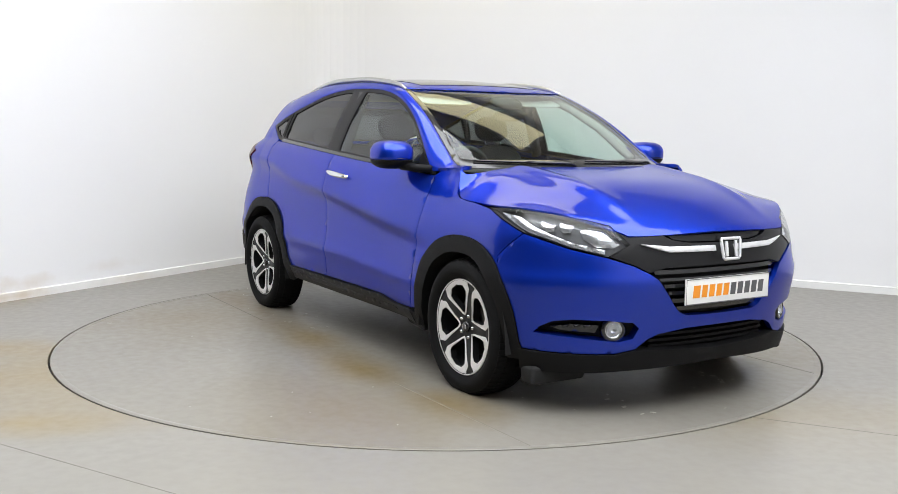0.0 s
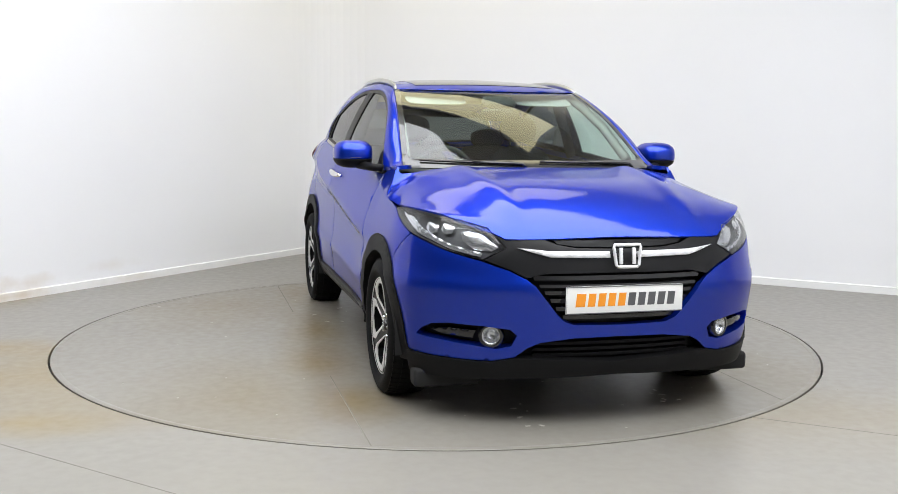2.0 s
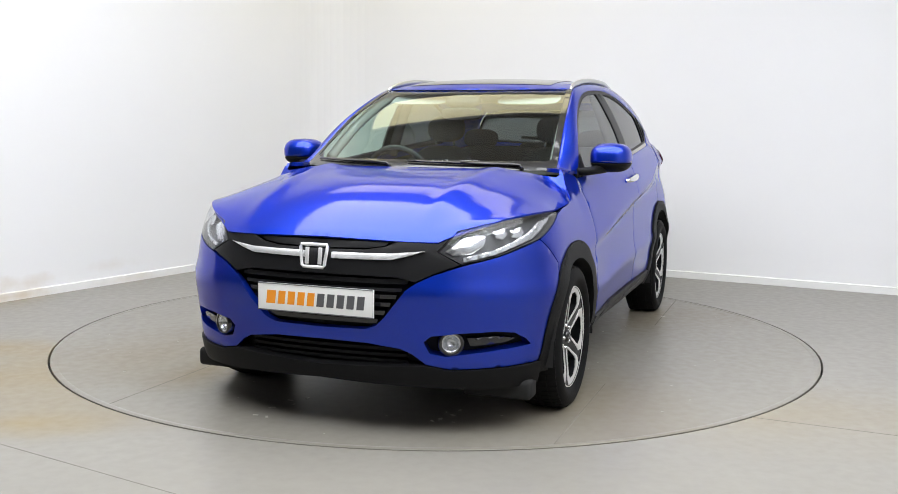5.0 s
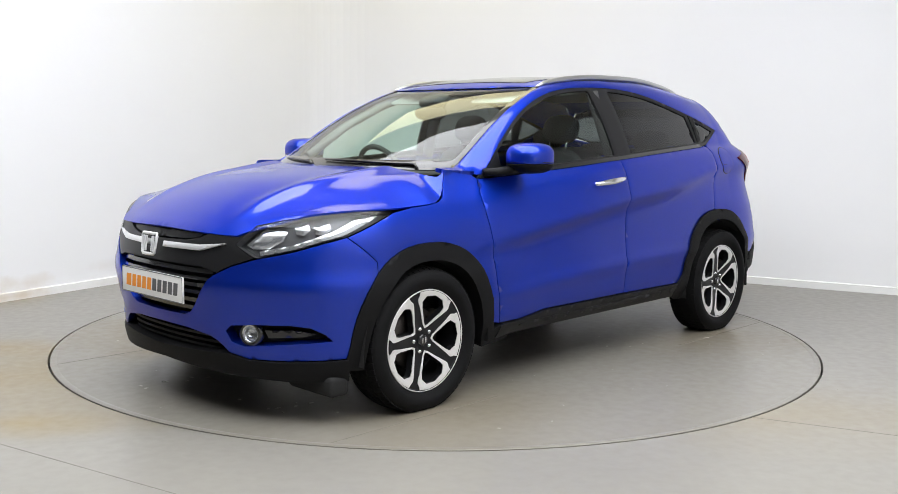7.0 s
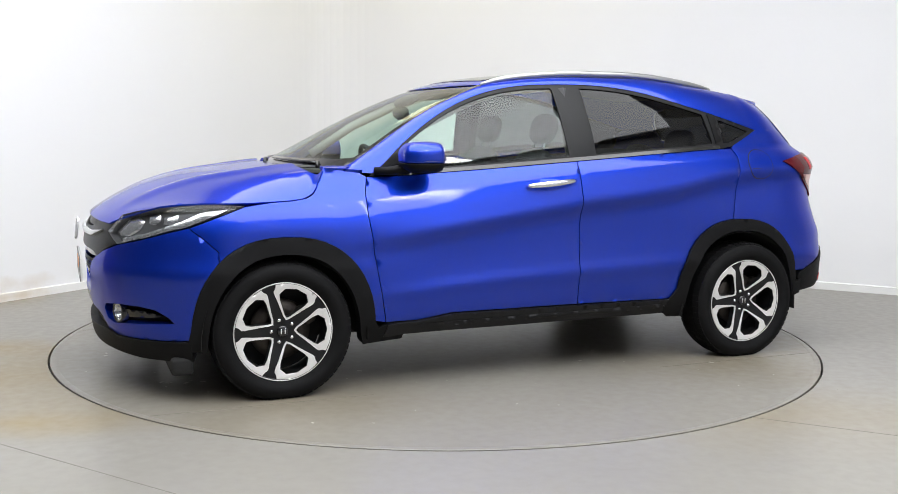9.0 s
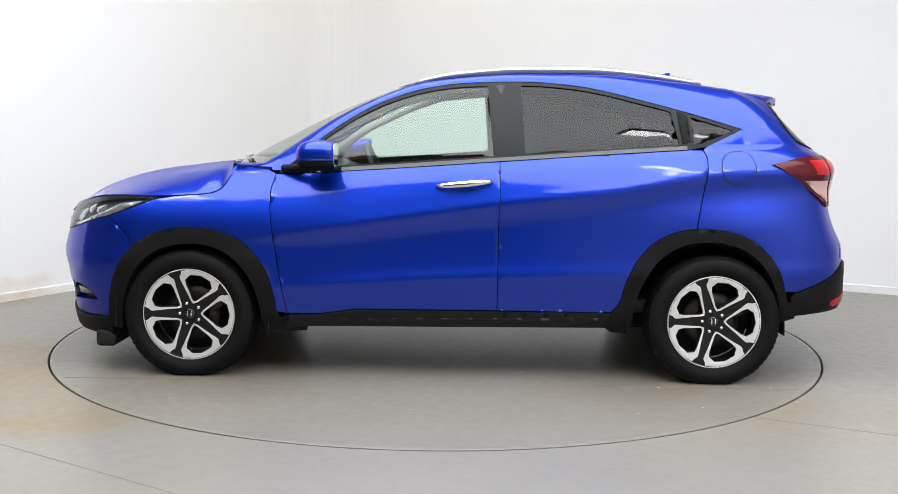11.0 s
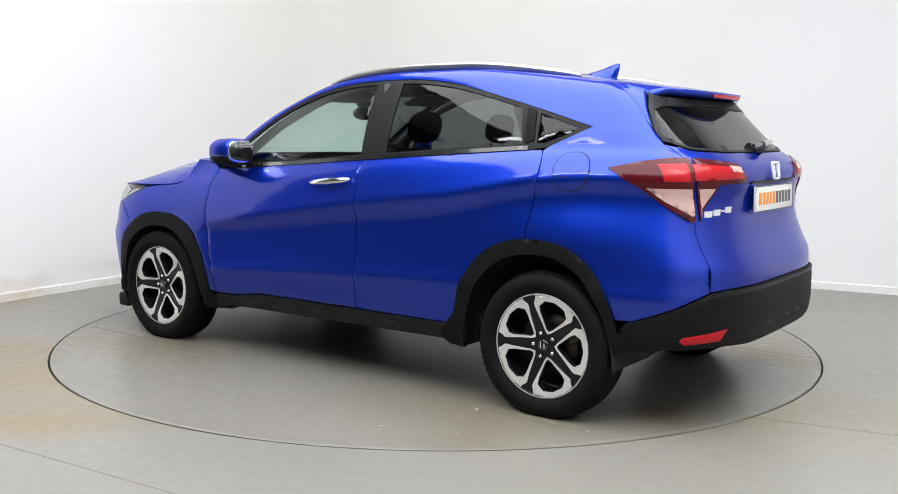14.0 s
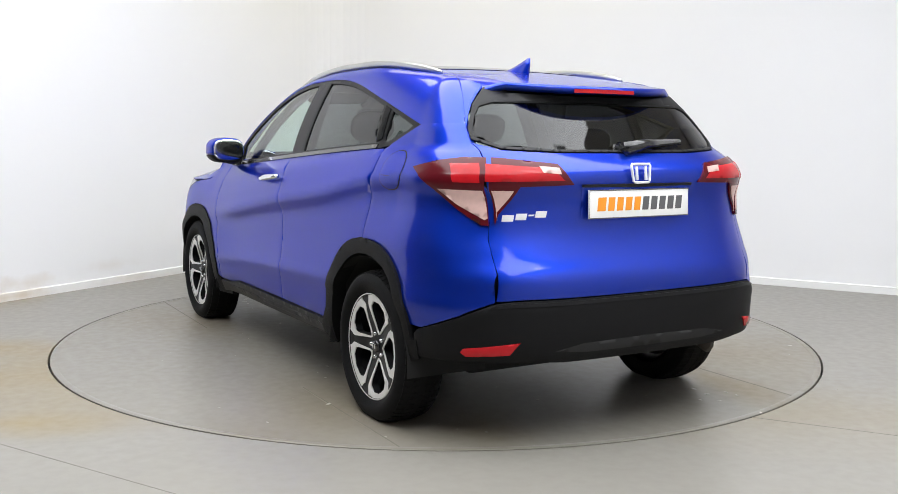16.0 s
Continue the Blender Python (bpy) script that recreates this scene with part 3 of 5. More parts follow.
rear_door_poly = ([(-0.238, 0.9), (-0.234, 0.75), (-0.232, 0.355), (-0.815, 0.352)] + r_cut
                  + [(-1.206, 0.773), (-1.206, 0.80), (-1.218, 0.86), (-1.237, 0.96), (-1.252, 1.06), (-1.252, 1.12), (-1.238, 1.158)] + line(belt, -1.23, -0.237, 12, -0.006))
f_cut = [q for q in F_ARCH if q[1] > 0.32 and q[0] < 1.592]
fender_poly = (list(reversed(f_cut)) + [(1.592, 0.641), (1.592, 0.690), (1.648, 0.742), (1.715, 0.797), (1.60, 0.840), (1.47, 0.888), (1.35, 0.905), (1.25, 0.911), (1.18, 0.922), (1.145, 0.941),
                                        (1.122, 0.976), (1.10, 1.025), (1.085, 1.063), (1.02, 1.060), (0.93, 1.052), (0.905, 1.03)] + DOOR_FRONT)
SHUT = [(-1.36, 1.478), (-1.455, 1.425), (-1.54, 1.37), (-1.618, 1.315), (-1.69, 1.25), (-1.744, 1.19)]
r_back = [q for q in R_ARCH if q[0] < -1.21 and q[1] > 0.46]
quarter_poly = ([(-1.240, 1.160), (-1.254, 1.12), (-1.254, 1.06), (-1.239, 0.96), (-1.220, 0.86), (-1.208, 0.80), (-1.208, 0.773)] + r_back
                + [(-1.72, 0.470), (-1.80, 0.500), (-1.886, 0.536), (-1.950, 0.575), (-1.978, 0.594), (-1.966, 0.70), (-1.935, 0.76), (-1.905, 0.83), (-1.896, 0.88), (-1.892, 1.018), (-1.852, 1.125), (-1.80, 1.16)]
                + [(-1.744, 1.19), (-1.70, 1.238), (-1.672, 1.268), (-1.56, 1.268), (-1.452, 1.266), (-1.36, 1.222), (-1.27, 1.180)])

for s, _ in SIDES:
    m = side_map(s)
    door = skin("front_door", front_door_poly, m, BLUE, car, gap=0.0022)
    skin("rear_door", rear_door_poly, m, BLUE, car, gap=0.0022)
    skin("front_wing", fender_poly, m, BLUE, car, gap=0.0022)
    skin("rear_quarter_panel", quarter_poly, m, BLUE, car, gap=0.0005, step=0.016)
    # black arch cladding, proud of the panels
    fo = [q for q in F_ARCH if q[1] > 0.252 and q[0] < 1.742]
    fi = [q for q in F_ARCH_IN if q[1] > 0.232]
    clad = [(1.735, 0.24)] + fo + [(0.845, 0.30), (0.80, 0.318), (0.70, 0.31), (0.72, 0.235), (0.92, 0.225)] + fi[::-1] + [(1.645, 0.235)]
    skin("front_arch_cladding", clad, m, BLACK_PLASTIC, car, "grained black plastic wheel-arch cladding", lift=0.007, thick=0.07, step=0.02)
    ro = [q for q in R_ARCH if q[1] > 0.36]
    ri = [q for q in R_ARCH_IN if q[1] > 0.27]
    clad = [(-0.79, 0.348)] + ro + [(-1.695, 0.42), (-1.70, 0.34), (-1.632, 0.32)] + ri[::-1] + [(-0.885, 0.25), (-0.80, 0.255), (-0.74, 0.30)]
    skin("rear_arch_cladding", clad, m, BLACK_PLASTIC, car, "grained black plastic wheel-arch cladding", lift=0.013, thick=0.07, step=0.02)
    sill = [(0.80, 0.318), (0.652, 0.322), (0.56, 0.336), (0.473, 0.349), (-0.80, 0.350), (-0.82, 0.278), (-0.2, 0.272), (0.72, 0.262), (0.82, 0.250)]
    skin("sill_cladding", sill, m, SATIN_BLACK, car, "satin black plastic sill", lift=0.012, thick=0.08, step=0.02)
    skin("sill_ridge", [(0.62, 0.314), (-0.74, 0.330), (-0.77, 0.318), (-0.74, 0.306), (0.62, 0.292), (0.66, 0.302)], m, SATIN_BLACK, car, lift=0.020, thick=0.018, step=0.02, roll=0.005)
    # black surround of the side windows, the glass set just below it
    top = [(x, float(glass_top(x))) for x in np.linspace(0.86, -1.447, 40)]
    bottom = line(belt, -1.15, 0.86, 20, -0.004)
    dlo = top + [(-1.36, 1.218), (-1.26, 1.174)] + bottom
    f_glass = ([(x, float(glass_top(x)) - 0.022) for x in np.linspace(0.70, -0.168, 18)] + [(-0.176, 1.46), (-0.205, 1.118)]
               + line(belt, -0.205, 0.70, 10, 0.022))
    r_glass = ([(x, float(glass_top(x)) - 0.022) for x in np.linspace(-0.342, -1.06, 16)] + [(-1.085, 1.345), (-1.125, 1.178)]
               + line(belt, -1.12, -0.362, 10, 0.022))
    q_glass = [(-1.185, 1.322), (-1.39, 1.258), (-1.36, 1.24), (-1.235, 1.19), (-1.195, 1.19)]
    skin("window_surround", dlo, m, SATIN_BLACK, car, "satin black window frames and pillar trim", lift=-0.003, thick=0.02, holes=(f_glass, r_glass, q_glass), hole_depth=0.012)
    for nm, g, mt in (("front_side_window", f_glass, GLASS), ("rear_side_window", r_glass, TINT), ("quarter_window", q_glass, TINT)):
        w = skin(nm, g, m, mt, car, "clear glass" if mt is GLASS else "dark privacy glass", lift=-0.009, thick=0.0, gap=-0.004, step=0.03)
        w.visible_shadow = False
    # thin proud seal along the belt, and the quarter's pillar blank
    skin("belt_seal", line(belt, -1.16, 0.84, 20, 0.012) + line(belt, 0.84, -1.16, 20, -0.007), m, GLOSS_BLACK, car, lift=0.004, thick=0.01, step=0.02)
    skin("rear_handle_blank", [(-1.115, 1.348), (-1.165, 1.33), (-1.18, 1.20), (-1.14, 1.186)], m, BLACK_PLASTIC, car, lift=0.004, thick=0.01, step=0.02)
    # filler flap on the car's left only
    if s > 0:
        ring = arc(-1.405, 1.072, 0.082, 0.078, 2.3, 0, 360, 28)[:-1]
        skin("filler_flap", ring, m, BLUE, car, lift=0.0045, thick=0.008, step=0.02)
        skin("filler_seam", arc(-1.405, 1.072, 0.0865, 0.0825, 2.3, 0, 360, 28)[:-1], m, GAP, car, lift=0.003, thick=0.006, step=0.02)
    # pull handle in its scoop
    scoop = arc(-0.062, 0.978, 0.082, 0.040, 2.0, 0, 360, 20)[:-1]
    skin("handle_scoop", scoop, m, BLUE, car, lift=0.0012, thick=0.002, step=0.015, roll=0.006)
    bm = bmesh.new()
    path = []
    for i in range(13):
        t = i / 12
        x = 0.072 - 0.272 * t
        z = 0.968 + 0.026 * t
        path.append((x, s * (float(half_width(x, z)) + 0.012 + 0.024 * math.sin(math.pi * t) ** 0.6), z))
    tube(bm, path, [0.006 + 0.0115 * math.sin(math.pi * (0.06 + 0.88 * i / 12)) ** 0.7 for i in range(13)], 12)
    part("door_handle", bm, CHROME, car, "chrome pull handle")

# ---- nose ----
N = lambda *p: outline(nose_map, *p)
NS = (PI2, 1.0)
HEAD_LOW = [("y", 0.58, 0.708), ("y", 0.698, 0.740), ("x", 1.814, 0.771), ("x", 1.715, 0.797)]
f_front = [q for q in F_ARCH if q[0] > 1.592 and q[1] > 0.30]
half_bumper = N(("y", 0.0, 0.443), ("y", 0.205, 0.446), ("y", 0.25, 0.463), ("y", 0.28, 0.491), ("y", 0.335, 0.558), ("y", 0.375, 0.612), ("y", 0.406, 0.636), ("y", 0.478, 0.673), *HEAD_LOW)
half_bumper += [(bearing(nose_map, 0, x, z), z) for x, z in [(1.648, 0.742), (1.592, 0.690), (1.592, 0.641)] + f_front[::-1]]
half_bumper += N(("x", 1.715, 0.290), ("x", 1.77, 0.287), ("y", 0.68, 0.284), ("y", 0.53, 0.283), ("y", 0.44, 0.303), ("y", 0.39, 0.345), ("y", 0.341, 0.367), ("y", 0.2, 0.385), ("y", 0.0, 0.388))
FOG = N(("y", 0.437, 0.398), ("y", 0.465, 0.424), ("y", 0.575, 0.436), ("y", 0.695, 0.439), ("x", 1.86, 0.428), ("x", 1.807, 0.397), ("x", 1.782, 0.370), ("x", 1.826, 0.366), ("y", 0.704, 0.360), ("y", 0.606, 0.349), ("y", 0.516, 0.338), ("y", 0.457, 0.352))
bumper = half_bumper + flip(half_bumper[1:-1])
skin("front_bumper", bumper, nose_map, BLUE, car, "blue front bumper", scale=NS, gap=0.002, holes=(FOG, flip(FOG)), thick=0.03, hole_depth=0.055, step=0.02)
for s, _ in SIDES:
    sg = (lambda q: q) if s > 0 else flip
    skin("fog_lamp_pocket", sg(FOG), nose_map, BLACK_PLASTIC, car, "black recessed fog lamp pocket", scale=NS, lift=-0.05, thick=0.0, gap=-0.01)
    skin("pocket_fin", sg(N(("y", 0.60, 0.408), ("y", 0.70, 0.412), ("x", 1.84, 0.398), ("x", 1.88, 0.384), ("y", 0.61, 0.375))), nose_map, GLOSS_BLACK, car, scale=NS, lift=-0.02, thick=0.03)
    c = Vector(nose_map(s * bearing(nose_map, 1, 0.533, 0.392), 0.392))
    aim = pose(c.x - 0.018, c.y, c.z, 0, 0, s * 24 + 90)
    bm = bmesh.new()
    lathe(bm, [(0.001, 0.012), (0.02, 0.011), (0.034, 0.006), (0.041, -0.006), (0.041, -0.03)], (0, 0, 0), 28)
    bmesh.ops.transform(bm, matrix=aim @ pose(0, 0, 0, 0, 0, 180) @ Matrix.Scale(0.86, 4), verts=bm.verts)
    fog = part("fog_lamp", bm, LENS, car, "round fog lamp with clear lens")
    bm = bmesh.new()
    lathe(bm, [(0.001, -0.036), (0.018, -0.034), (0.034, -0.015), (0.039, 0.001), (0.052, 0.002), (0.053, -0.02)], (0, 0, 0), 28)
    bmesh.ops.transform(bm, matrix=aim @ pose(0, 0, 0, 0, 0, 180) @ Matrix.Scale(0.86, 4), verts=bm.verts)
    part("fog_reflector", bm, REFLECTOR, car, "bright fog lamp reflector")
    bm = bmesh.new()
    lathe(bm, [(0.042, -0.002), (0.046, 0.006), (0.06, 0.004), (0.064, -0.03)], (0, 0, 0), 28)
    bmesh.ops.transform(bm, matrix=aim @ pose(0, 0, 0, 0, 0, 180) @ Matrix.Scale(0.86, 4), verts=bm.verts)
    part("fog_ring", bm, GLOSS_BLACK, car)

# openings: a dark back plate behind grille and intake
full = lambda *p: (lambda h: h + [(-a, z) for a, z in reversed(h) if a > 1e-6])(N(*p))
skin("grille_back", full(("y", 0.0, 0.835), ("y", 0.52, 0.835), ("y", 0.55, 0.72), ("y", 0.44, 0.62), ("y", 0.32, 0.44), ("y", 0.0, 0.425)), nose_map, UNDER, car, "black grille opening", scale=NS, lift=-0.075, thick=0.0)
skin("intake_back", full(("y", 0.0, 0.40), ("y", 0.36, 0.39), ("y", 0.47, 0.27), ("y", 0.0, 0.25)), nose_map, UNDER, car, "black lower intake", scale=NS, lift=-0.075, thick=0.0)
# dark wing-shaped upper grille panel, a slot above it
wing = full(("y", 0.0, 0.760), ("y", 0.20, 0.765), ("y", 0.285, 0.780), ("y", 0.325, 0.797), ("y", 0.345, 0.804), ("y", 0.41, 0.809), ("y", 0.52, 0.816), ("y", 0.482, 0.764), ("y", 0.57, 0.712), ("y", 0.478, 0.678), ("y", 0.41, 0.644), ("y", 0.33, 0.662), ("y", 0.0, 0.664))
skin("upper_grille_panel", wing, nose_map, GUNMETAL, car, "dark gloss upper grille panel", scale=NS, lift=-0.004, thick=0.03, step=0.018)
skin("slot_lip", full(("y", 0.0, 0.800), ("y", 0.24, 0.802), ("y", 0.30, 0.806), ("y", 0.275, 0.784), ("y", 0.2, 0.773), ("y", 0.0, 0.769)), nose_map, GUNMETAL, car, scale=NS, lift=-0.012, thick=0.02)
for s, _ in SIDES:
    sg = (lambda q: q) if s > 0 else flip
    skin("chrome_bar", sg(N(("y", 0.062, 0.748), ("y", 0.31, 0.750), ("y", 0.44, 0.763), ("y", 0.37, 0.742), ("y", 0.31, 0.727), ("y", 0.062, 0.724))), nose_map, BADGE, car, "chrome grille bar", scale=NS, lift=0.012, thick=0.016, step=0.012, roll=0.004)
for k, (z, w) in enumerate(((0.645, 0.385), (0.612, 0.362), (0.578, 0.340), (0.542, 0.314), (0.506, 0.288), (0.470, 0.255))):
    skin("grille_slat", full(("y", 0.0, z + 0.009), ("y", w, z + 0.009), ("y", w - 0.006, z - 0.008), ("y", 0.0, z - 0.008)), nose_map, GLOSS_BLACK, car, scale=NS, lift=-0.022, thick=0.03, step=0.03)
for z in (0.355, 0.33, 0.305):
    skin("intake_slat", full(("y", 0.0, z + 0.006), ("y", 0.36, z + 0.006), ("y", 0.37, z - 0.006), ("y", 0.0, z - 0.006)), nose_map, BLACK_PLASTIC, car, scale=NS, lift=-0.03, thick=0.03, step=0.03)
# black lower lip
lip = full(("y", 0.0, 0.284), ("y", 0.39, 0.300), ("y", 0.44, 0.301), ("y", 0.53, 0.281), ("y", 0.68, 0.282), ("x", 1.77, 0.285), ("x", 1.715, 0.288), ("x", 1.70, 0.195), ("x", 1.90, 0.198), ("y", 0.45, 0.211), ("y", 0.0, 0.226))
skin("front_lip", lip, nose_map, BLACK_PLASTIC, car, "grained black plastic lower bumper lip", scale=NS, lift=0.010, thick=0.06, step=0.02)
for s, _ in SIDES:
    bm = bmesh.new()
    box(bm, 1.70, 1.80, s * 0.66 - 0.15, s * 0.66 + 0.15, 0.13, 0.215, 0.02)
    part("air_deflector", bm, UNDER, car, "black air deflector under the bumper")
# emblem: plain chrome shape
def emblem(name, x, z, lean, facing, k=1.0):
    bm = bmesh.new()
    outer = [(0.056, 0.045), (0.060, 0.036), (0.050, -0.038), (0.043, -0.045), (-0.043, -0.045), (-0.050, -0.038), (-0.060, 0.036), (-0.056, 0.045)]
    path = split_edges(outer, 0.02, 1, 1)
    pts = [(0.0, a * k, b * k) for a, b in path]
    tube(bm, pts, 0.007 * k, 8, closed=True)
    for q in (-1, 1):
        box(bm, -0.004, 0.005, (q * 0.029 - 0.008) * k, (q * 0.029 + 0.008) * k, -0.034 * k, 0.034 * k, 0.003)
    bmesh.ops.transform(bm, matrix=pose(x, 0, z, 0, lean, facing), verts=bm.verts)
    return part(name, bm, BADGE, car, "plain chrome badge shape")
emblem("front_badge", 2.158, 0.735, -8, 0)
emblem("rear_badge", -2.008, 1.075, -8, 180, 0.82)

# plates with plain orange and grey bars for the lettering
def plate(name, x, z, lean, facing):
    at = pose(x, 0, z, 0, lean, facing)
    bm = bmesh.new()
    box(bm, -0.006, 0.004, -0.262, 0.262, -0.057, 0.057, 0.003)
    bmesh.ops.transform(bm, matrix=at, verts=bm.verts)
    p = part(name, bm, PLATE, car, "white show plate with orange and grey bars")
    bm = bmesh.new()
    tube(bm, [(0.004, -0.26, -0.055), (0.004, 0.26, -0.055), (0.004, 0.26, 0.055), (0.004, -0.26, 0.055)], 0.0025, 6, closed=True)
    bmesh.ops.transform(bm, matrix=at, verts=bm.verts)
    part("plate_rim", bm, GREY_PRINT, p)
    y = -0.225
    for k in range(10):
        w = 0.046 if k == 0 else 0.037
        bm = bmesh.new()
        sh = 0.006
        q = [(y + 0.003, -0.027), (y + w - 0.002, -0.027), (y + w - 0.002 + sh, 0.027), (y + 0.003 + sh, 0.027)]
        a = [bm.verts.new((0.0052, u, v)) for u, v in q]
        b = [bm.verts.new((0.0038, u, v)) for u, v in q]
        bm.faces.new(a)
        for i in range(4):
            bm.faces.new((a[i], b[i], b[(i + 1) % 4], a[(i + 1) % 4]))
        bmesh.ops.transform(bm, matrix=at, verts=bm.verts)
        part("bar", bm, ORANGE if k < 5 else GREY_PRINT, p, smooth=False)
        y += w + 0.0075
    return p
plate("front_plate", 2.150, 0.555, 0, 0)
plate("rear_plate", -2.006, 0.955, -2, 180)

# headlamps
HEAD = N(("y", 0.487, 0.764), ("y", 0.545, 0.840), ("y", 0.63, 0.864), ("x", 1.786, 0.888), ("x", 1.614, 0.899), ("x", 1.47, 0.892), ("x", 1.60, 0.846), ("x", 1.715, 0.803), ("x", 1.814, 0.778), ("y", 0.698, 0.746), ("y", 0.58, 0.714))
for s, _ in SIDES:
    sg = (lambda q: q) if s > 0 else flip
    lamp_ob = skin("headlamp", sg(HEAD), nose_map, LENS, car, "swept-back headlamp with clear lens", scale=NS, gap=0.002, thick=0.0, step=0.018)
    lamp_ob.visible_shadow = False
    skin("lamp_bowl", sg(HEAD), nose_map, HEAD_DARK, lamp_ob, "dark grey lamp interior", scale=NS, lift=-0.045, thick=-0.044, gap=-0.002, step=0.02)
    skin("inner_reflector", sg(N(("y", 0.515, 0.770), ("y", 0.56, 0.832), ("y", 0.615, 0.846), ("y", 0.655, 0.828), ("y", 0.652, 0.791), ("y", 0.61, 0.756), ("y", 0.545, 0.752))), nose_map, REFLECTOR, lamp_ob, "bright main-beam reflector", scale=NS, lift=-0.028, thick=0.014, step=0.018, roll=0.008)
    for xa, xb in ((1.885, 1.838), (1.825, 1.765)):
        skin("projector", sg(N(("x", xa, 0.818), ("x", xa - 0.004, 0.848), ("x", xb - 0.004, 0.862), ("x", xb - 0.002, 0.834), ("x", (xa + xb) / 2, 0.812))), nose_map, REFLECTOR, lamp_ob, "bright projector lens", scale=NS, lift=-0.022, thick=0.02, step=0.015, roll=0.006)
    skin("running_light", sg(N(("y", 0.585, 0.724), ("y", 0.698, 0.752), ("x", 1.817, 0.784), ("x", 1.722, 0.808), ("x", 1.606, 0.856), ("x", 1.54, 0.884), ("x", 1.66, 0.872), ("x", 1.75, 0.830), ("x", 1.83, 0.800), ("y", 0.69, 0.770), ("y", 0.581, 0.742))), nose_map, REFLECTOR, lamp_ob, "bright running-light strip", scale=NS, lift=-0.02, thick=0.02, step=0.014, roll=0.004)

# ---- bonnet and windscreen ----
bonnet_mid = curve((2.10, 0.805), (2.085, 0.820), (2.05, 0.846), (1.95, 0.907), (1.75, 0.986), (1.4, 1.043), (1.15, 1.067), (0.9, 1.08))
edge_y = curve((2.12, 0.30), (2.05, 0.455), (1.967, 0.558), (1.90, 0.634), (1.786, 0.732), (1.614, 0.803), (1.5, 0.818), (1.35, 0.817), (1.18, 0.806), (1.12, 0.771), (1.08, 0.739), (0.9, 0.735))
edge_z = curve((2.12, 0.80), (2.05, 0.832), (1.967, 0.850), (1.90, 0.872), (1.786, 0.895), (1.614, 0.906), (1.5, 0.905), (1.35, 0.908), (1.25, 0.914), (1.18, 0.926), (1.14, 0.952), (1.10, 1.03), (1.085, 1.066), (0.9, 1.08))


def bonnet_map(x, y):
    x, y = np.asarray(x, float), np.asarray(y, float)
    a = np.abs(y)
    k = smooth(x, 1.75, 1.12)
    mid = bonnet_mid(x + 0.10 * (1 - 0.75 * k) * (a / 0.6) ** 2)
    ye = edge_y(x)
    c = 0.40 + 0.03 * smooth(x, 1.9, 1.2)
    t = np.clip((a - c) / np.maximum(ye - c, 0.03), 0, 1.3)
    z = mid - 0.012 * (1 - 0.8 * k) * np.minimum(a / 0.42, 1) ** 2
    z = z + 0.010 * np.exp(-((a - c - 0.01) / 0.05) ** 2) * smooth(x, 2.1, 1.8)
    fall = np.maximum(z - edge_z(x), 0)
    drop = (0.55 * t + 0.45 * t ** 2.2) * (1 - k) + (0.15 * t + 0.85 * t ** 3) * k
    return np.stack([x, y, z - fall * drop], -1)


def bonnet_rim(n=14):
    front = [(2.098 - 0.055 * (y / 0.44) ** 2.2, y) for y in np.linspace(0, 0.43, 9)]
    side = [(x, float(edge_y(x))) for x in np.linspace(2.03, 1.09, 26)]
    back = [(1.10 + 0.10 * (1 - (y / 0.745) ** 2), y) for y in np.linspace(0.72, 0, 10)]
    half = front + side + back
    return half + [(x, -y) for x, y in reversed(half) if abs(y) > 1e-6]


skin("bonnet", bonnet_rim(), bonnet_map, BLUE, car, "blue bonnet with two creases", gap=0.002, thick=0.010, step=0.02)

screen_g = curve((1.30, 1.012), (1.2, 1.062), (1.0, 1.168), (0.765, 1.288), (0.55, 1.385), (0.33, 1.470), (0.2, 1.51))


def screen_map(x, y):
    x, y = np.asarray(x, float), np.asarray(y, float)
    bow = 0.50 - 0.16 * smooth(x, 0.95, 0.45)   # rounder at its foot than at its head
    return np.stack([x, y, screen_g(x + bow * y * y)], -1)


pillar_y = curve((1.10, 0.705), (0.99, 0.69), (0.6, 0.632), (0.4, 0.602), (0.2, 0.572), (0.1, 0.562), (-0.3, 0.565), (-0.8, 0.555), (-1.1, 0.535), (-1.35, 0.51))
roof_mid = curve((0.36, 1.462), (0.23, 1.503), (0.1, 1.528), (-0.05, 1.546), (-0.34, 1.562), (-0.7, 1.560), (-1.09, 1.522), (-1.35, 1.487), (-1.57, 1.452), (-1.85, 1.405))


def roof_map(x, y):
    x, y = np.asarray(x, float), np.asarray(y, float)
    return np.stack([x, y, roof_mid(x + (0.25 - 0.13 * smooth(x, -0.6, 0.1)) * y * y) - 0.075 * y * y - 0.9 * np.maximum(np.abs(y) - 0.50, 0) ** 2], -1)


def screen_rim(d, x_base, x_top):
    base = [(x_base - 0.50 * y * y, y) for y in np.linspace(0.0, 0.66 + d, 10)]
    side = [(x, float(pillar_y(x)) + d) for x in np.linspace(base[-1][0] - 0.03, 0.19, 14)]
    head = [(x_top - 0.42 * y * y, y) for y in np.linspace(0.55 + d, 0, 9)]
    half = base + side + head
    return half + [(x, -y) for x, y in reversed(half) if abs(y) > 1e-6]


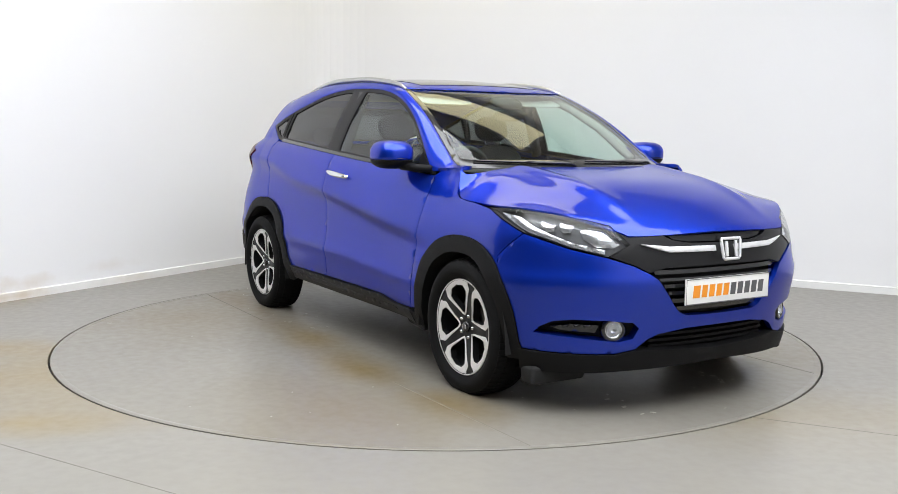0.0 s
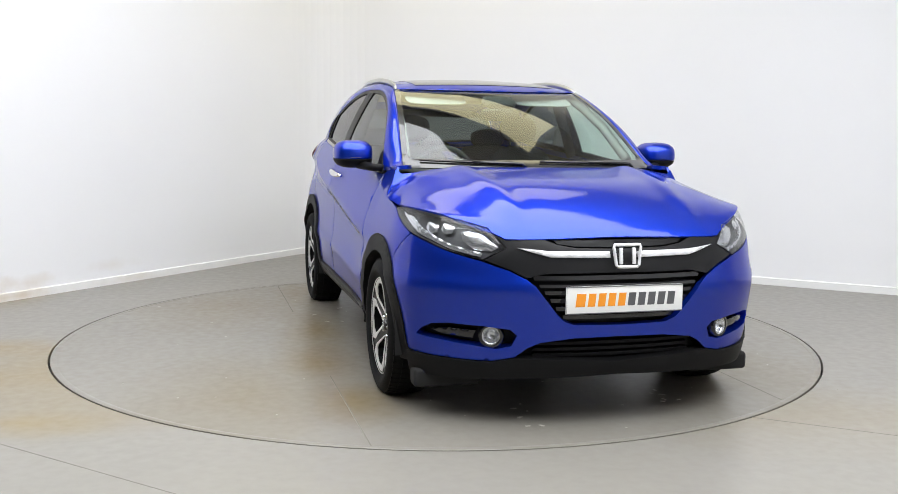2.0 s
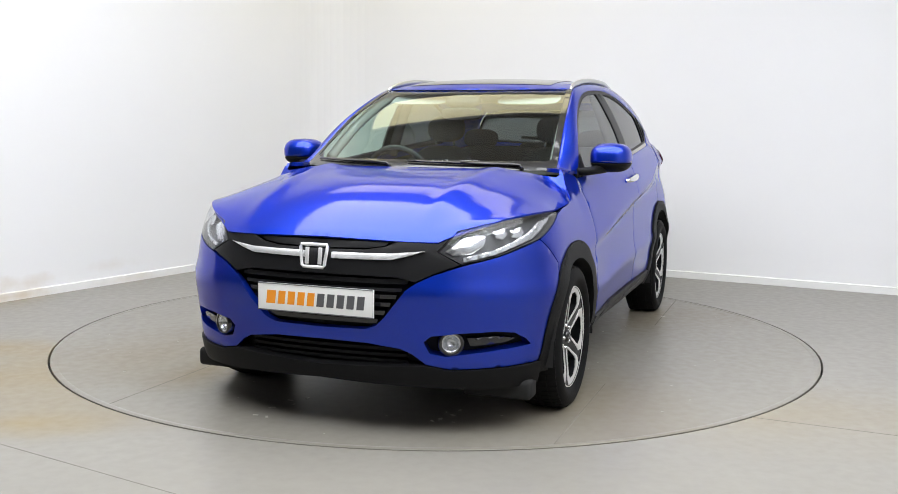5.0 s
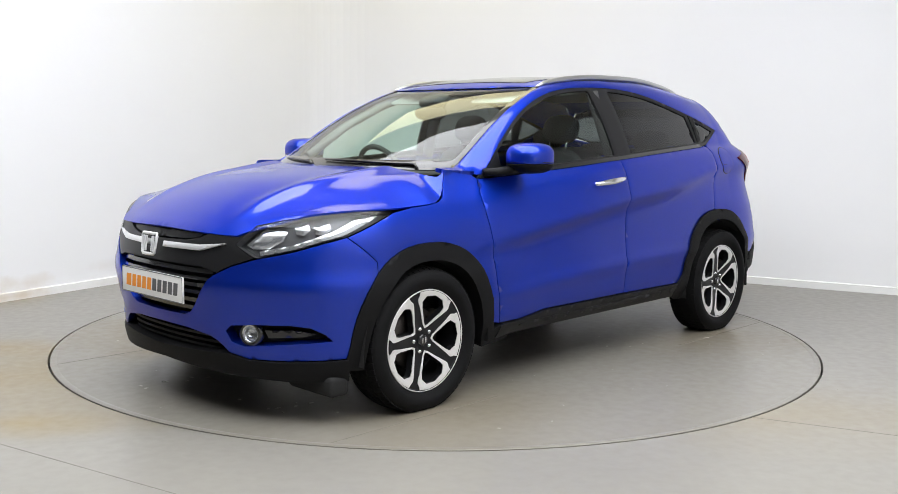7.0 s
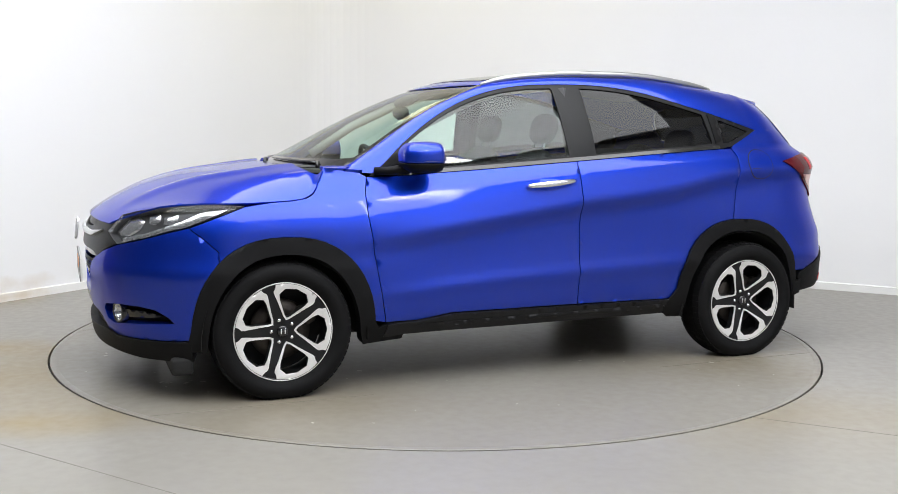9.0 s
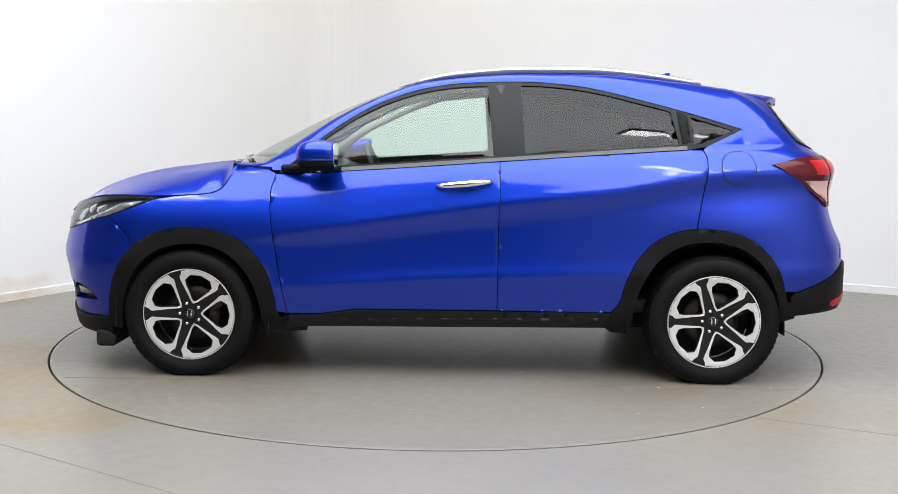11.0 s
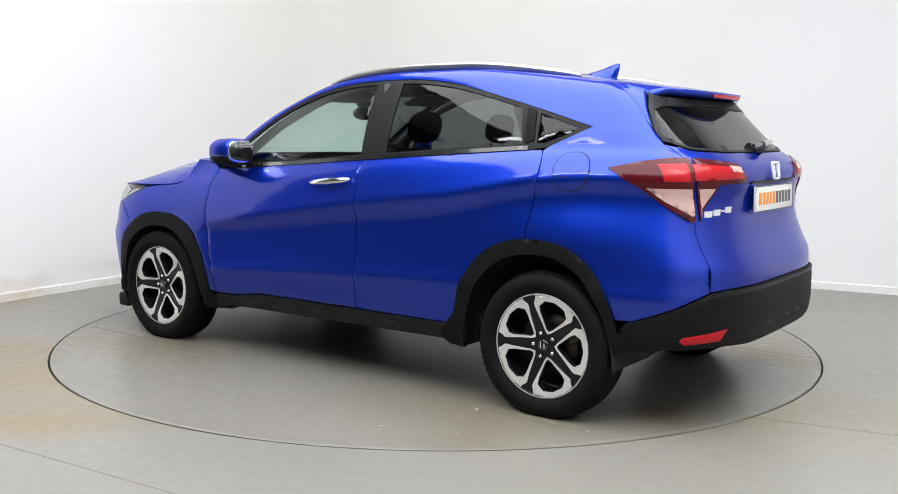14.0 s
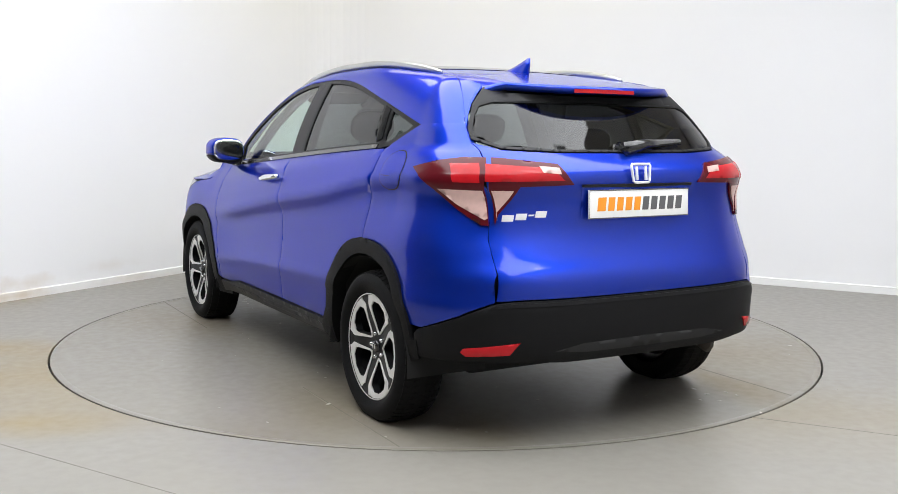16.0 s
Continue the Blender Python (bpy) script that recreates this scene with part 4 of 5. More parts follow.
ws = skin("windscreen", screen_rim(-0.012, 1.19, 0.335), screen_map, GLASS, car, "clear green-tinted windscreen", thick=0.0, lift=-0.004, step=0.035)
ws.visible_shadow = False
# dark band printed round the screen
rim_o, rim_i = screen_rim(-0.004, 1.215, 0.325), screen_rim(-0.034, 1.135, 0.305)
skin("screen_band", rim_o, screen_map, GLOSS_BLACK, car, "black edge band of the windscreen", holes=(rim_i,), lift=-0.001, thick=0.006, step=0.02)
roof_front = [(0.325 - 0.42 * y * y, y) for y in np.linspace(0, 0.555, 9)]
roof_side = [(x, float(pillar_y(x)) - 0.008) for x in np.linspace(0.17, -1.33, 24)]
roof_half = roof_front + roof_side + [(-1.345, 0.25), (-1.36, 0.0)]
roof_rim = roof_half + [(x, -y) for x, y in reversed(roof_half) if abs(y) > 1e-6]
pano = [(0.20 - 0.3 * y * y, y) for y in np.linspace(0, 0.43, 7)] + [(-1.02, 0.43), (-1.05, 0.38), (-1.05, 0.0)]
pano = pano + [(x, -y) for x, y in reversed(pano) if abs(y) > 1e-6]
skin("roof", roof_rim, roof_map, BLUE, car, "blue roof", gap=0.001, thick=0.02, step=0.03)
skin("roof_glass", pano, roof_map, GLOSS_BLACK, car, "dark panoramic roof glass", lift=0.004, thick=0.006, step=0.03)

def side_bow(po, pi, t):
    """A point on the bowed strip from the window head po to the roof edge pi."""
    dz = pi.z - po.z
    c = Vector(((po.x + pi.x) / 2, po.y - 0.38 * dz, pi.z - 0.012))
    return po * (1 - t) ** 2 + c * 2 * t * (1 - t) + pi * t * t


# windscreen pillars running on as roof sides
for s, _ in SIDES:
    bm = bmesh.new()
    rows = []
    for x in np.concatenate([np.linspace(1.0, -1.447, 64), np.linspace(-1.465, -1.672, 10)]):
        rear = x < -1.45
        zo = 1.2665 if rear else float(glass_top(min(x, 0.90)))
        po = Vector((x, float(half_width(x, zo)), zo))
        xi = x if x > -1.0 else -1.0 + (x + 1.0) * 0.79
        if rear:
            xi = -1.353 - 0.02 * (-1.447 - x) / 0.225
        yi = float(pillar_y(xi))
        pi = Vector(screen_map(xi, yi)) if xi > 0.19 else Vector(roof_map(xi, yi))
        pi.z = max(pi.z, 1.067)
        k = float(smooth(xi, 0.10, 0.28))
        if 0.0 < xi < 0.34:
            pi = Vector(roof_map(xi, yi)) * (1 - k) + Vector(screen_map(xi, yi)) * k
        if x > 0.86:
            po = Vector((x, float(half_width(x, 1.045)), 1.035 + 0.03 * (x - 0.86) / 0.23))
        row = []
        for j in range(9):
            row.append(side_bow(po, pi, j / 8))
        row.append(pi - Vector((0, 0.012, 0.02)))
        if not rear:
            row[0] = row[0] + Vector((0, 0.001, -0.004))
        else:
            row[0] = row[0] + Vector((0, 0.0012, -0.006))
        rows.append([(q.x, s * q.y, q.z) for q in row])
    seam_po, seam_pi = po, pi
    sheet(bm, rows if s < 0 else [r[::-1] for r in rows])
    part("roof_side", bm, BLUE, car, "blue windscreen pillar and roof side")
    bm = bmesh.new()
    path = [Vector(roof_map(x, float(pillar_y(x)) - 0.012)) for x in np.linspace(0.20, -1.27, 30)]
    rail = []
    for i, q in enumerate(path):
        t = i / 29
        rail.append((q.x, s * q.y, q.z + 0.002 + 0.014 * min(1, math.sin(math.pi * t) ** 0.55)))
    tube(bm, rail, [0.005 + 0.009 * min(1, 2.2 * math.sin(math.pi * (0.03 + 0.94 * i / 29)) ** 0.8) for i in range(30)], 10, 1.15)
    rail_ob = part("roof_rail", bm, SATIN_SILVER, car, "satin silver roof rail")
    bm = bmesh.new()
    rows = [[(q.x, s * (q.y + 0.006), q.z - 0.012), (q.x, s * (q.y + 0.002), q.z + 0.003), (q.x, s * (q.y - 0.005), q.z - 0.012)] for i, q in enumerate(path)]
    sheet(bm, rows)
    part("rail_foot", bm, SATIN_SILVER, rail_ob)

# painted foot of each windscreen pillar, between bonnet, wing and glass
def foot_map(x, y):
    x, y = np.asarray(x, float), np.asarray(y, float)
    return np.stack([x, y, 1.0672 - 3.6 * np.maximum(np.abs(y) - 0.695, 0) ** 2 + 0 * x], -1)


for s, _ in SIDES:
    skin("pillar_foot", [(1.082, s * 0.737), (1.084, s * 0.72), (1.09, s * 0.70), (1.06, s * 0.66), (0.97, s * 0.672), (0.93, s * 0.70), (0.99, s * 0.752), (0.90, s * 0.764)], foot_map, BLUE, car, thick=0.02, step=0.02)

# ---- tail ----
TN = lambda *p: outline(tail_map, *p)
TS = (1.2, 1.0)
tfull = lambda *p: (lambda h: h + [(-a, z) for a, z in reversed(h) if a > 1e-6])(TN(*p))
gate = tfull(("y", 0.0, 1.155), ("y", 0.35, 1.156), ("y", 0.56, 1.166), ("x", -1.7425, 1.192), ("x", -1.8005, 1.16), ("x", -1.8525, 1.125), ("x", -1.8925, 1.018), ("x", -1.8965, 0.88), ("x", -1.9055, 0.83), ("x", -1.9355, 0.76), ("x", -1.9665, 0.70), ("x", -1.9785, 0.596), ("y", 0.55, 0.602), ("y", 0.0, 0.600))
skin("tailgate", gate, tail_map, BLUE, car, "blue tailgate", scale=TS, gap=0.0015, thick=0.02, step=0.02)
glass_r = tfull(("y", 0.0, 1.157), ("y", 0.35, 1.158), ("y", 0.56, 1.168), ("y", 0.638, 1.205), ("y", 0.628, 1.25), ("y", 0.572, 1.345), ("y", 0.50, 1.415), ("y", 0.0, 1.43))
skin("rear_window_frame", glass_r, tail_map, SATIN_BLACK, car, "black edge band of the rear window", scale=TS, lift=0.004, thick=0.01, step=0.009,
     holes=(tfull(("y", 0.0, 1.165), ("y", 0.35, 1.166), ("y", 0.553, 1.178), ("y", 0.624, 1.212), ("y", 0.614, 1.25), ("y", 0.586, 1.30), ("y", 0.555, 1.335), ("y", 0.50, 1.352), ("y", 0.0, 1.355)),))
rw = skin("rear_window", glass_r, tail_map, TINT, car, "dark privacy rear window", scale=TS, lift=-0.002, thick=0.0, gap=0.006, step=0.03)
rw.visible_shadow = False
glass_edge = [(0.642, 1.198), (0.642, 1.215), (0.632, 1.25), (0.606, 1.30), (0.576, 1.345), (0.538, 1.385), (0.503, 1.415), (0.503, 1.43)]
seam_low = [(-1.742, 1.192), (-1.70, 1.238), (-1.672, 1.268)]
for s, _ in SIDES:   # painted flanks beside the rear window
    bm = bmesh.new()
    outer = [Vector((x, float(half_width(x, z)), z)) for x, z in seam_low] + [side_bow(seam_po, seam_pi, j / 12) for j in range(1, 13)]
    inner = []
    n = len(outer)
    for i in range(n):
        u = i / (n - 1) * (len(glass_edge) - 1)
        k = min(int(u), len(glass_edge) - 2)
        y, z = [glass_edge[k][q] + (glass_edge[k + 1][q] - glass_edge[k][q]) * (u - k) for q in (0, 1)]
        inner.append(Vector(tail_map(bearing(tail_map, 1, y, z), z)))
    rows = []
    for o, g in zip(outer, inner):
        mid = (o + g) / 2 + Vector((-0.3, 0.9, 0.25)).normalized() * (o - g).length * 0.05
        rows.append([o - Vector((0, 0.015, 0))] + [o * (1 - t) ** 2 + mid * 2 * t * (1 - t) + g * t * t for t in np.linspace(0.01, 1, 9)] + [g + Vector((0.012, -0.004, 0))])
    sheet(bm, [[(q.x, s * q.y, q.z) for q in r] for r in rows])
    bmesh.ops.recalc_face_normals(bm, faces=bm.faces)
    part("window_flank", bm, BLUE, car, "blue flank beside the rear window")

# spoiler over the window
def spoiler():
    bm = bmesh.new()
    rows_t, rows_b = [], []
    for y in np.linspace(-0.508, 0.508, 41):
        a = abs(y) / 0.508
        xf = -1.345
        xe = -1.765 + 0.16 * a ** 2.6
        top, bot = [], []
        for j in range(13):
            t = j / 12
            x = xf + (xe - xf) * t
            z = float(roof_map(x, y)[2]) + 0.004 * t - 0.035 * max(0, a - 0.86) / 0.14 * t
            top.append((x, y, z))
            bot.append((x + 0.015 * t, y, z - 0.012 - 0.05 * t * (1 - 0.62 * t)))
        rows_t.append(top)
        rows_b.append(bot)
    sheet(bm, [t + [((t[-1][0] + b[-1][0]) / 2 - 0.006, t[-1][1], (t[-1][2] + b[-1][2]) / 2)] + b[::-1] for t, b in zip(rows_t, rows_b)])
    sheet(bm, [rows_t[0], rows_b[0]])
    sheet(bm, [rows_t[-1], rows_b[-1]])
    bmesh.ops.recalc_face_normals(bm, faces=bm.faces)
    return part("roof_spoiler", bm, BLUE, car, "blue roof spoiler over the rear window")
sp = spoiler()
bm = bmesh.new()
rows = []
for y in np.linspace(-0.49, 0.49, 25):
    a = abs(y) / 0.508
    xe = -1.765 + 0.16 * a ** 2.6
    q = tail_map(math.copysign(bearing(tail_map, 1, max(abs(y), 0.002), 1.36), y), 1.36)
    lip = Vector((xe + 0.016, y, float(roof_map(xe, y)[2]) - 0.036 - 0.03 * max(0, a - 0.86) / 0.14))
    low = Vector((float(q[0]) - 0.007, y, 1.36))
    rows.append([tuple(lip), tuple(lip * 0.5 + low * 0.5 + Vector((0.006, 0, 0.004))), tuple(low)])
sheet(bm, rows)
part("spoiler_underside", bm, SATIN_BLACK, sp, "black underside of the spoiler")
bm = bmesh.new()
rows = [[(-1.765 + 0.16 * (abs(y) / 0.508) ** 2.6 - 0.008, y, float(roof_map(-1.745, y)[2]) - dz) for dz in (0.008, 0.024)] for y in np.linspace(-0.16, 0.16, 9)]
sheet(bm, rows)
part("high_brake_light", bm, RED_LENS, sp, "red high-level brake light")

# tail lamps: dark red wing, bright red bar, clear lower wedge
for s, _ in SIDES:
    sg = (lambda q: q) if s > 0 else flip
    outer = TN(("x", -1.570, 1.090), ("x", -1.70, 1.119), ("x", -1.79, 1.132), ("x", -1.848, 1.131), ("x", -1.887, 1.02), ("x", -1.896, 0.878), ("x", -1.88, 0.878), ("x", -1.798, 0.941), ("x", -1.711, 1.014))
    tl = skin("tail_lamp", sg(outer), tail_map, RED_DARK, car, "dark red wrap-around tail lamp", scale=TS, lift=0.010, thick=0.018, step=0.016)
    inner = TN(("x", -1.858, 1.131), ("y", 0.60, 1.130), ("y", 0.385, 1.108), ("y", 0.325, 1.034), ("y", 0.550, 1.028), ("y", 0.62, 0.92), ("x", -1.907, 0.880), ("x", -1.897, 1.02))
    skin("inner_lamp", sg(inner), tail_map, RED_DARK, tl, "dark red tailgate lamp", scale=TS, lift=0.010, thick=0.018, step=0.016)
    skin("brake_bar", sg(TN(("x", -1.76, 1.106), ("x", -1.852, 1.108), ("x", -1.880, 1.042), ("x", -1.80, 1.042))), tail_map, RED_LENS, tl, "bright red brake light", scale=TS, lift=0.013, thick=0.006, step=0.014)
    skin("tail_bar", sg(TN(("x", -1.868, 1.106), ("y", 0.42, 1.092), ("y", 0.37, 1.050), ("x", -1.892, 1.046))), tail_map, RED_LENS, tl, "bright red tail light", scale=TS, lift=0.013, thick=0.006, step=0.014)
    skin("reversing_lens", sg(TN(("y", 0.47, 1.098), ("y", 0.39, 1.092), ("y", 0.385, 1.072), ("y", 0.46, 1.076))), tail_map, CLEAR_LENS, tl, "clear pink lens", scale=TS, lift=0.015, thick=0.004, step=0.014)
    skin("turn_lens", sg(TN(("x", -1.735, 1.016), ("x", -1.882, 1.014), ("x", -1.890, 0.905), ("x", -1.885, 0.898), ("x", -1.80, 0.957))), tail_map, CLEAR_LENS, tl, "clear turn-signal lens", scale=TS, lift=0.013, thick=0.006, step=0.014)
    skin("gate_lens", sg(TN(("x", -1.901, 1.014), ("y", 0.572, 1.014), ("y", 0.628, 0.925), ("x", -1.909, 0.895))), tail_map, CLEAR_LENS, tl, "clear reversing lens", scale=TS, lift=0.013, thick=0.006, step=0.014)

# black rear bumper
rb = tfull(("y", 0.0, 0.597), ("y", 0.60, 0.597), ("x", -1.984, 0.590), ("x", -1.964, 0.577), ("x", -1.886, 0.530), ("x", -1.80, 0.494), ("x", -1.70, 0.462), ("x", -1.675, 0.44), ("x", -1.685, 0.348), ("x", -1.826, 0.358), ("x", -1.95, 0.364), ("y", 0.56, 0.364), ("y", 0.40, 0.352), ("y", 0.0, 0.350))
skin("rear_bumper", rb, tail_map, BLACK_PLASTIC, car, "grained black plastic rear bumper", scale=TS, lift=0.010, thick=0.09, step=0.02, roll=0.005)
skin("bumper_slot", tfull(("y", 0.0, 0.428), ("y", 0.32, 0.424), ("y", 0.45, 0.400), ("y", 0.30, 0.388), ("y", 0.0, 0.386)), tail_map, UNDER, car, "black slot in the bumper", scale=TS, lift=0.012, thick=0.006, step=0.025)
skin("bumper_ledge", tfull(("y", 0.0, 0.590), ("y", 0.60, 0.590), ("x", -1.972, 0.578), ("x", -1.968, 0.570), ("y", 0.60, 0.576), ("y", 0.0, 0.576)), tail_map, SATIN_BLACK, car, "rounded ledge along the bumper top", scale=TS, lift=0.017, thick=0.012, step=0.02, roll=0.005)
for s, _ in SIDES:
    sg = (lambda q: q) if s > 0 else flip
    skin("rear_reflector", sg(TN(("y", 0.585, 0.442), ("x", -1.90, 0.416), ("x", -1.89, 0.400), ("x", -1.905, 0.386), ("y", 0.62, 0.396))), tail_map, RED_LENS, car, "red bumper reflector", scale=TS, lift=0.015, thick=0.01, step=0.014)
# plate recess ledge, tailgate lettering as plain bars, wiper, aerial, exhaust
skin("plate_recess", tfull(("y", 0.0, 1.028), ("y", 0.29, 1.028), ("y", 0.275, 0.905), ("y", 0.25, 0.89), ("y", 0.0, 0.888)), tail_map, BLUE, car, scale=TS, lift=0.005, thick=0.008, roll=0.004)
skin("release_shadow_strip", tfull(("y", 0.0, 1.034), ("y", 0.285, 1.034), ("y", 0.285, 1.024), ("y", 0.0, 1.022)), tail_map, SATIN_BLACK, car, scale=TS, lift=0.012, thick=0.01)
for k in range(4):
    w = (0.042, 0.042, 0.022, 0.046)[k]
    y0 = 0.605 - (0.0, 0.050, 0.100, 0.128)[k]
    zt = 0.906 + 0.02 * (0.605 - y0) / 0.18
    h = 0.003 if k == 2 else 0.0125
    skin("bar", TN(("y", y0, zt + h), ("y", y0 - w, zt + h), ("y", y0 - w + 0.005, zt - h), ("y", y0 + 0.005, zt - h)), tail_map, BADGE, car, "plain chrome bar", scale=TS, lift=0.004, thick=0.004, step=0.012)
bm = bmesh.new()
wp = [Vector(tail_map(0.0, 1.17)), Vector(tail_map(-bearing(tail_map, 1, 0.10, 1.19), 1.19)), Vector(tail_map(-bearing(tail_map, 1, 0.33, 1.20), 1.20))]
tube(bm, [wp[0] + Vector((-0.03, 0.02, 0)), wp[1] + Vector((-0.035, 0, 0)), wp[2] + Vector((-0.02, 0, 0))], [0.030, 0.023, 0.012], 10)
tube(bm, [wp[0] + Vector((0.02, 0.0, 0)), wp[0] + Vector((-0.04, 0.0, 0.0))], [0.03, 0.022], 14)
part("rear_wiper", bm, GLOSS_BLACK, car, "black rear wiper arm")
bm = bmesh.new()
rows = []
for i in range(11):
    t = i / 10
    h = 0.074 * min(1.0, 1.08 * t) ** 1.25
    x = -1.0 - 0.195 * t
    z0 = float(roof_map(x, 0)[2]) - 0.004
    w = 0.028 * math.sin(math.pi * min(1, 0.15 + 0.75 * t)) + 0.002
    rows.append([(x, -w, z0), (x - 0.015 * t, -w * 0.45, z0 + h * 0.6), (x - 0.02 * t, 0, z0 + h), (x - 0.015 * t, w * 0.45, z0 + h * 0.6), (x, w, z0)])
vs = sheet(bm, rows)
bm.faces.new(vs[-1])
bmesh.ops.recalc_face_normals(bm, faces=bm.faces)
part("roof_aerial", bm, BLUE, car, "blue shark-fin roof aerial")
bm = bmesh.new()
tube(bm, [(-1.6, -0.50, 0.33), (-1.84, -0.50, 0.325), (-1.93, -0.50, 0.295)], [0.026, 0.026, 0.028], 16)
part("exhaust_pipe", bm, BRAKE, car, "dull steel exhaust pipe")

# ---- underbody and wheel wells ----
bm = bmesh.new()
box(bm, -1.6, 1.95, -0.55, 0.55, 0.215, 0.30, 0.03)
box(bm, -0.86, 0.86, -0.78, 0.78, 0.255, 0.35, 0.03)
box(bm, -1.95, -1.66, -0.55, 0.55, 0.36, 0.44, 0.03)
part("underbody", bm, UNDER, car, "black underbody")
for cx in (1.29, -1.265):
    for s, _ in SIDES:
        bm = bmesh.new()
        rows = []
        for a in np.linspace(0, 180, 25):
            q = arc(cx, 0.25, 0.385, 0.45, 2.2, a, a, 1)[0]
            rows.append([(q[0], s * 0.87, q[1]), (q[0], s * 0.5, q[1])])
        vs = sheet(bm, rows)
        bm.faces.new([r[1] for r in vs])
        part("wheel_well", bm, UNDER, car, "black wheel-arch liner")

# ---- wheels ----
TYRE_R, RIM_R, HUB_Z = 0.325, 0.232, 0.313


def wheel(x, s, turn):
    w = new("wheel")
    w.parent = car
    w.matrix_local = pose(x, s * 0.775, HUB_Z, 0, 0, 0 if s > 0 else 180)
    tagged(w, "five-spoke black and machined alloy wheel with black tyre")
    bm = bmesh.new()
    prof = [(RIM_R - 0.006, 0.078), (RIM_R + 0.004, 0.092), (RIM_R + 0.02, 0.099), (0.262, 0.107), (0.285, 0.106), (0.305, 0.098), (0.316, 0.086), (0.322, 0.072), (0.3255, 0.05), (0.327, 0.0),
            (0.3255, -0.05), (0.322, -0.072), (0.312, -0.09), (0.28, -0.105), (0.235, -0.1)]
    lathe(bm, prof, (0, 0, 0), 72)
    for v in bm.verts:      # the tyre sits flat where it bears on the table
        v.co.z = max(v.co.z, 0.003 - HUB_Z)
    bmesh.ops.recalc_face_normals(bm, faces=bm.faces)
    tyre = part("tyre", bm, RUBBER, w, "black rubber tyre")
    # tread ribs and shoulder blocks
    bm = bmesh.new()
    for k in range(64):
        a = k * math.tau / 64
        for y0, y1, r0 in ((0.052, 0.088, 0.319), (0.012, 0.046, 0.3275), (-0.046, -0.012, 0.3275), (-0.088, -0.052, 0.319)):
            q = box(bm, -0.0125, 0.0125, y0, y1, -0.012, 0.0012)
            for v in q:
                r = r0 + v.co.z + (0.327 - r0) * (1 - smooth(abs(v.co.y), 0.05, 0.088) if r0 < 0.325 else 0) * 1.0
                aa = a + v.co.x / 0.327
                v.co = Vector((r * math.cos(aa), v.co.y, max(r * math.sin(aa), 0.001 - HUB_Z)))
    tagged(part("tread", bm, RUBBER, tyre, smooth=False), kind="stuff")
    bm = bmesh.new()
    lathe(bm, [(RIM_R, 0.082), (RIM_R - 0.004, 0.088), (RIM_R - 0.012, 0.082), (RIM_R - 0.02, 0.05), (RIM_R - 0.03, -0.02), (RIM_R - 0.012, -0.09)], (0, 0, 0), 60)
    part("rim", bm, ALLOY_DARK, w, "black inner rim")
    bm = bmesh.new()
    lathe(bm, [(RIM_R - 0.001, 0.0835), (RIM_R - 0.003, 0.0895), (RIM_R - 0.007, 0.0875)], (0, 0, 0), 72)
    part("rim_edge", bm, ALLOY, w, "bright machined rim edge")
    # black spider with five openings
    n = 5

    def opening(k, grow):
        """Five-sided opening between two spokes: narrow at the hub, wide at the rim."""
        c = (turn + (k + 0.5) * 72)
        out = []
        for a, r in ((0, 0.064), (10, 0.074), (18, 0.106), (23.6, 0.150), (23.6, 0.176), (15, 0.200), (0, 0.206), (-15, 0.200), (-23.6, 0.176), (-23.6, 0.150), (-18, 0.106), (-10, 0.074)):
            aa = radians(c + a)
            out.append((r * math.cos(aa), r * math.sin(aa)))
        m0 = Vector((sum(q[0] for q in out) / 12, sum(q[1] for q in out) / 12))
        res = []
        for q in out:
            d = Vector(q) - m0
            res.append(tuple(m0 + d * (1 + grow / d.length)))
        return res

    def face_map(a, b):
        a, b = np.asarray(a, float), np.asarray(b, float)
        r = np.hypot(a, b)
        return np.stack([a, 0.058 + 0.020 * smooth(r, 0.04, 0.19) + 0.004 * smooth(r, 0.19, 0.214), b], -1)
    rimc = [(0.227 * math.cos(k * math.tau / 60), 0.227 * math.sin(k * math.tau / 60)) for k in range(60)]
    # the helper takes outward from the car's middle, so work at its height
    lifted = lambda a, b: face_map(a, b) + np.array([0, 5.0, 0.55])
    bm = panel_mesh(rimc, lifted, holes=[opening(k, 0.0) for k in range(n)], step=0.012, thick=0.02, hole_depth=0.035)
    bmesh.ops.translate(bm, vec=(0, -5.0, -0.55), verts=bm.verts)
    part("spokes", bm, ALLOY_DARK, w, "gloss black wheel spokes")
    for k in range(n):
        c = turn + (k + 0.5) * 72
        out = []
        for a, r in ((0, 0.053), (14, 0.067), (23.5, 0.104), (28.6, 0.148), (31.0, 0.178), (31.2, 0.192), (28.0, 0.207), (27.0, 0.2225), (14, 0.2248), (0, 0.225), (-14, 0.2248), (-27.0, 0.2225), (-28.0, 0.207), (-31.2, 0.192), (-31.0, 0.178), (-28.6, 0.148), (-23.5, 0.104), (-14, 0.067)):
            out.append((r * math.cos(radians(c + a)), r * math.sin(radians(c + a))))
        bm = panel_mesh(out, lifted, holes=[opening(k, 0.0)], step=0.010, lift=0.0035, thick=0.004, hole_depth=0.006, roll=0.0006)
        bmesh.ops.translate(bm, vec=(0, -5.0, -0.55), verts=bm.verts)
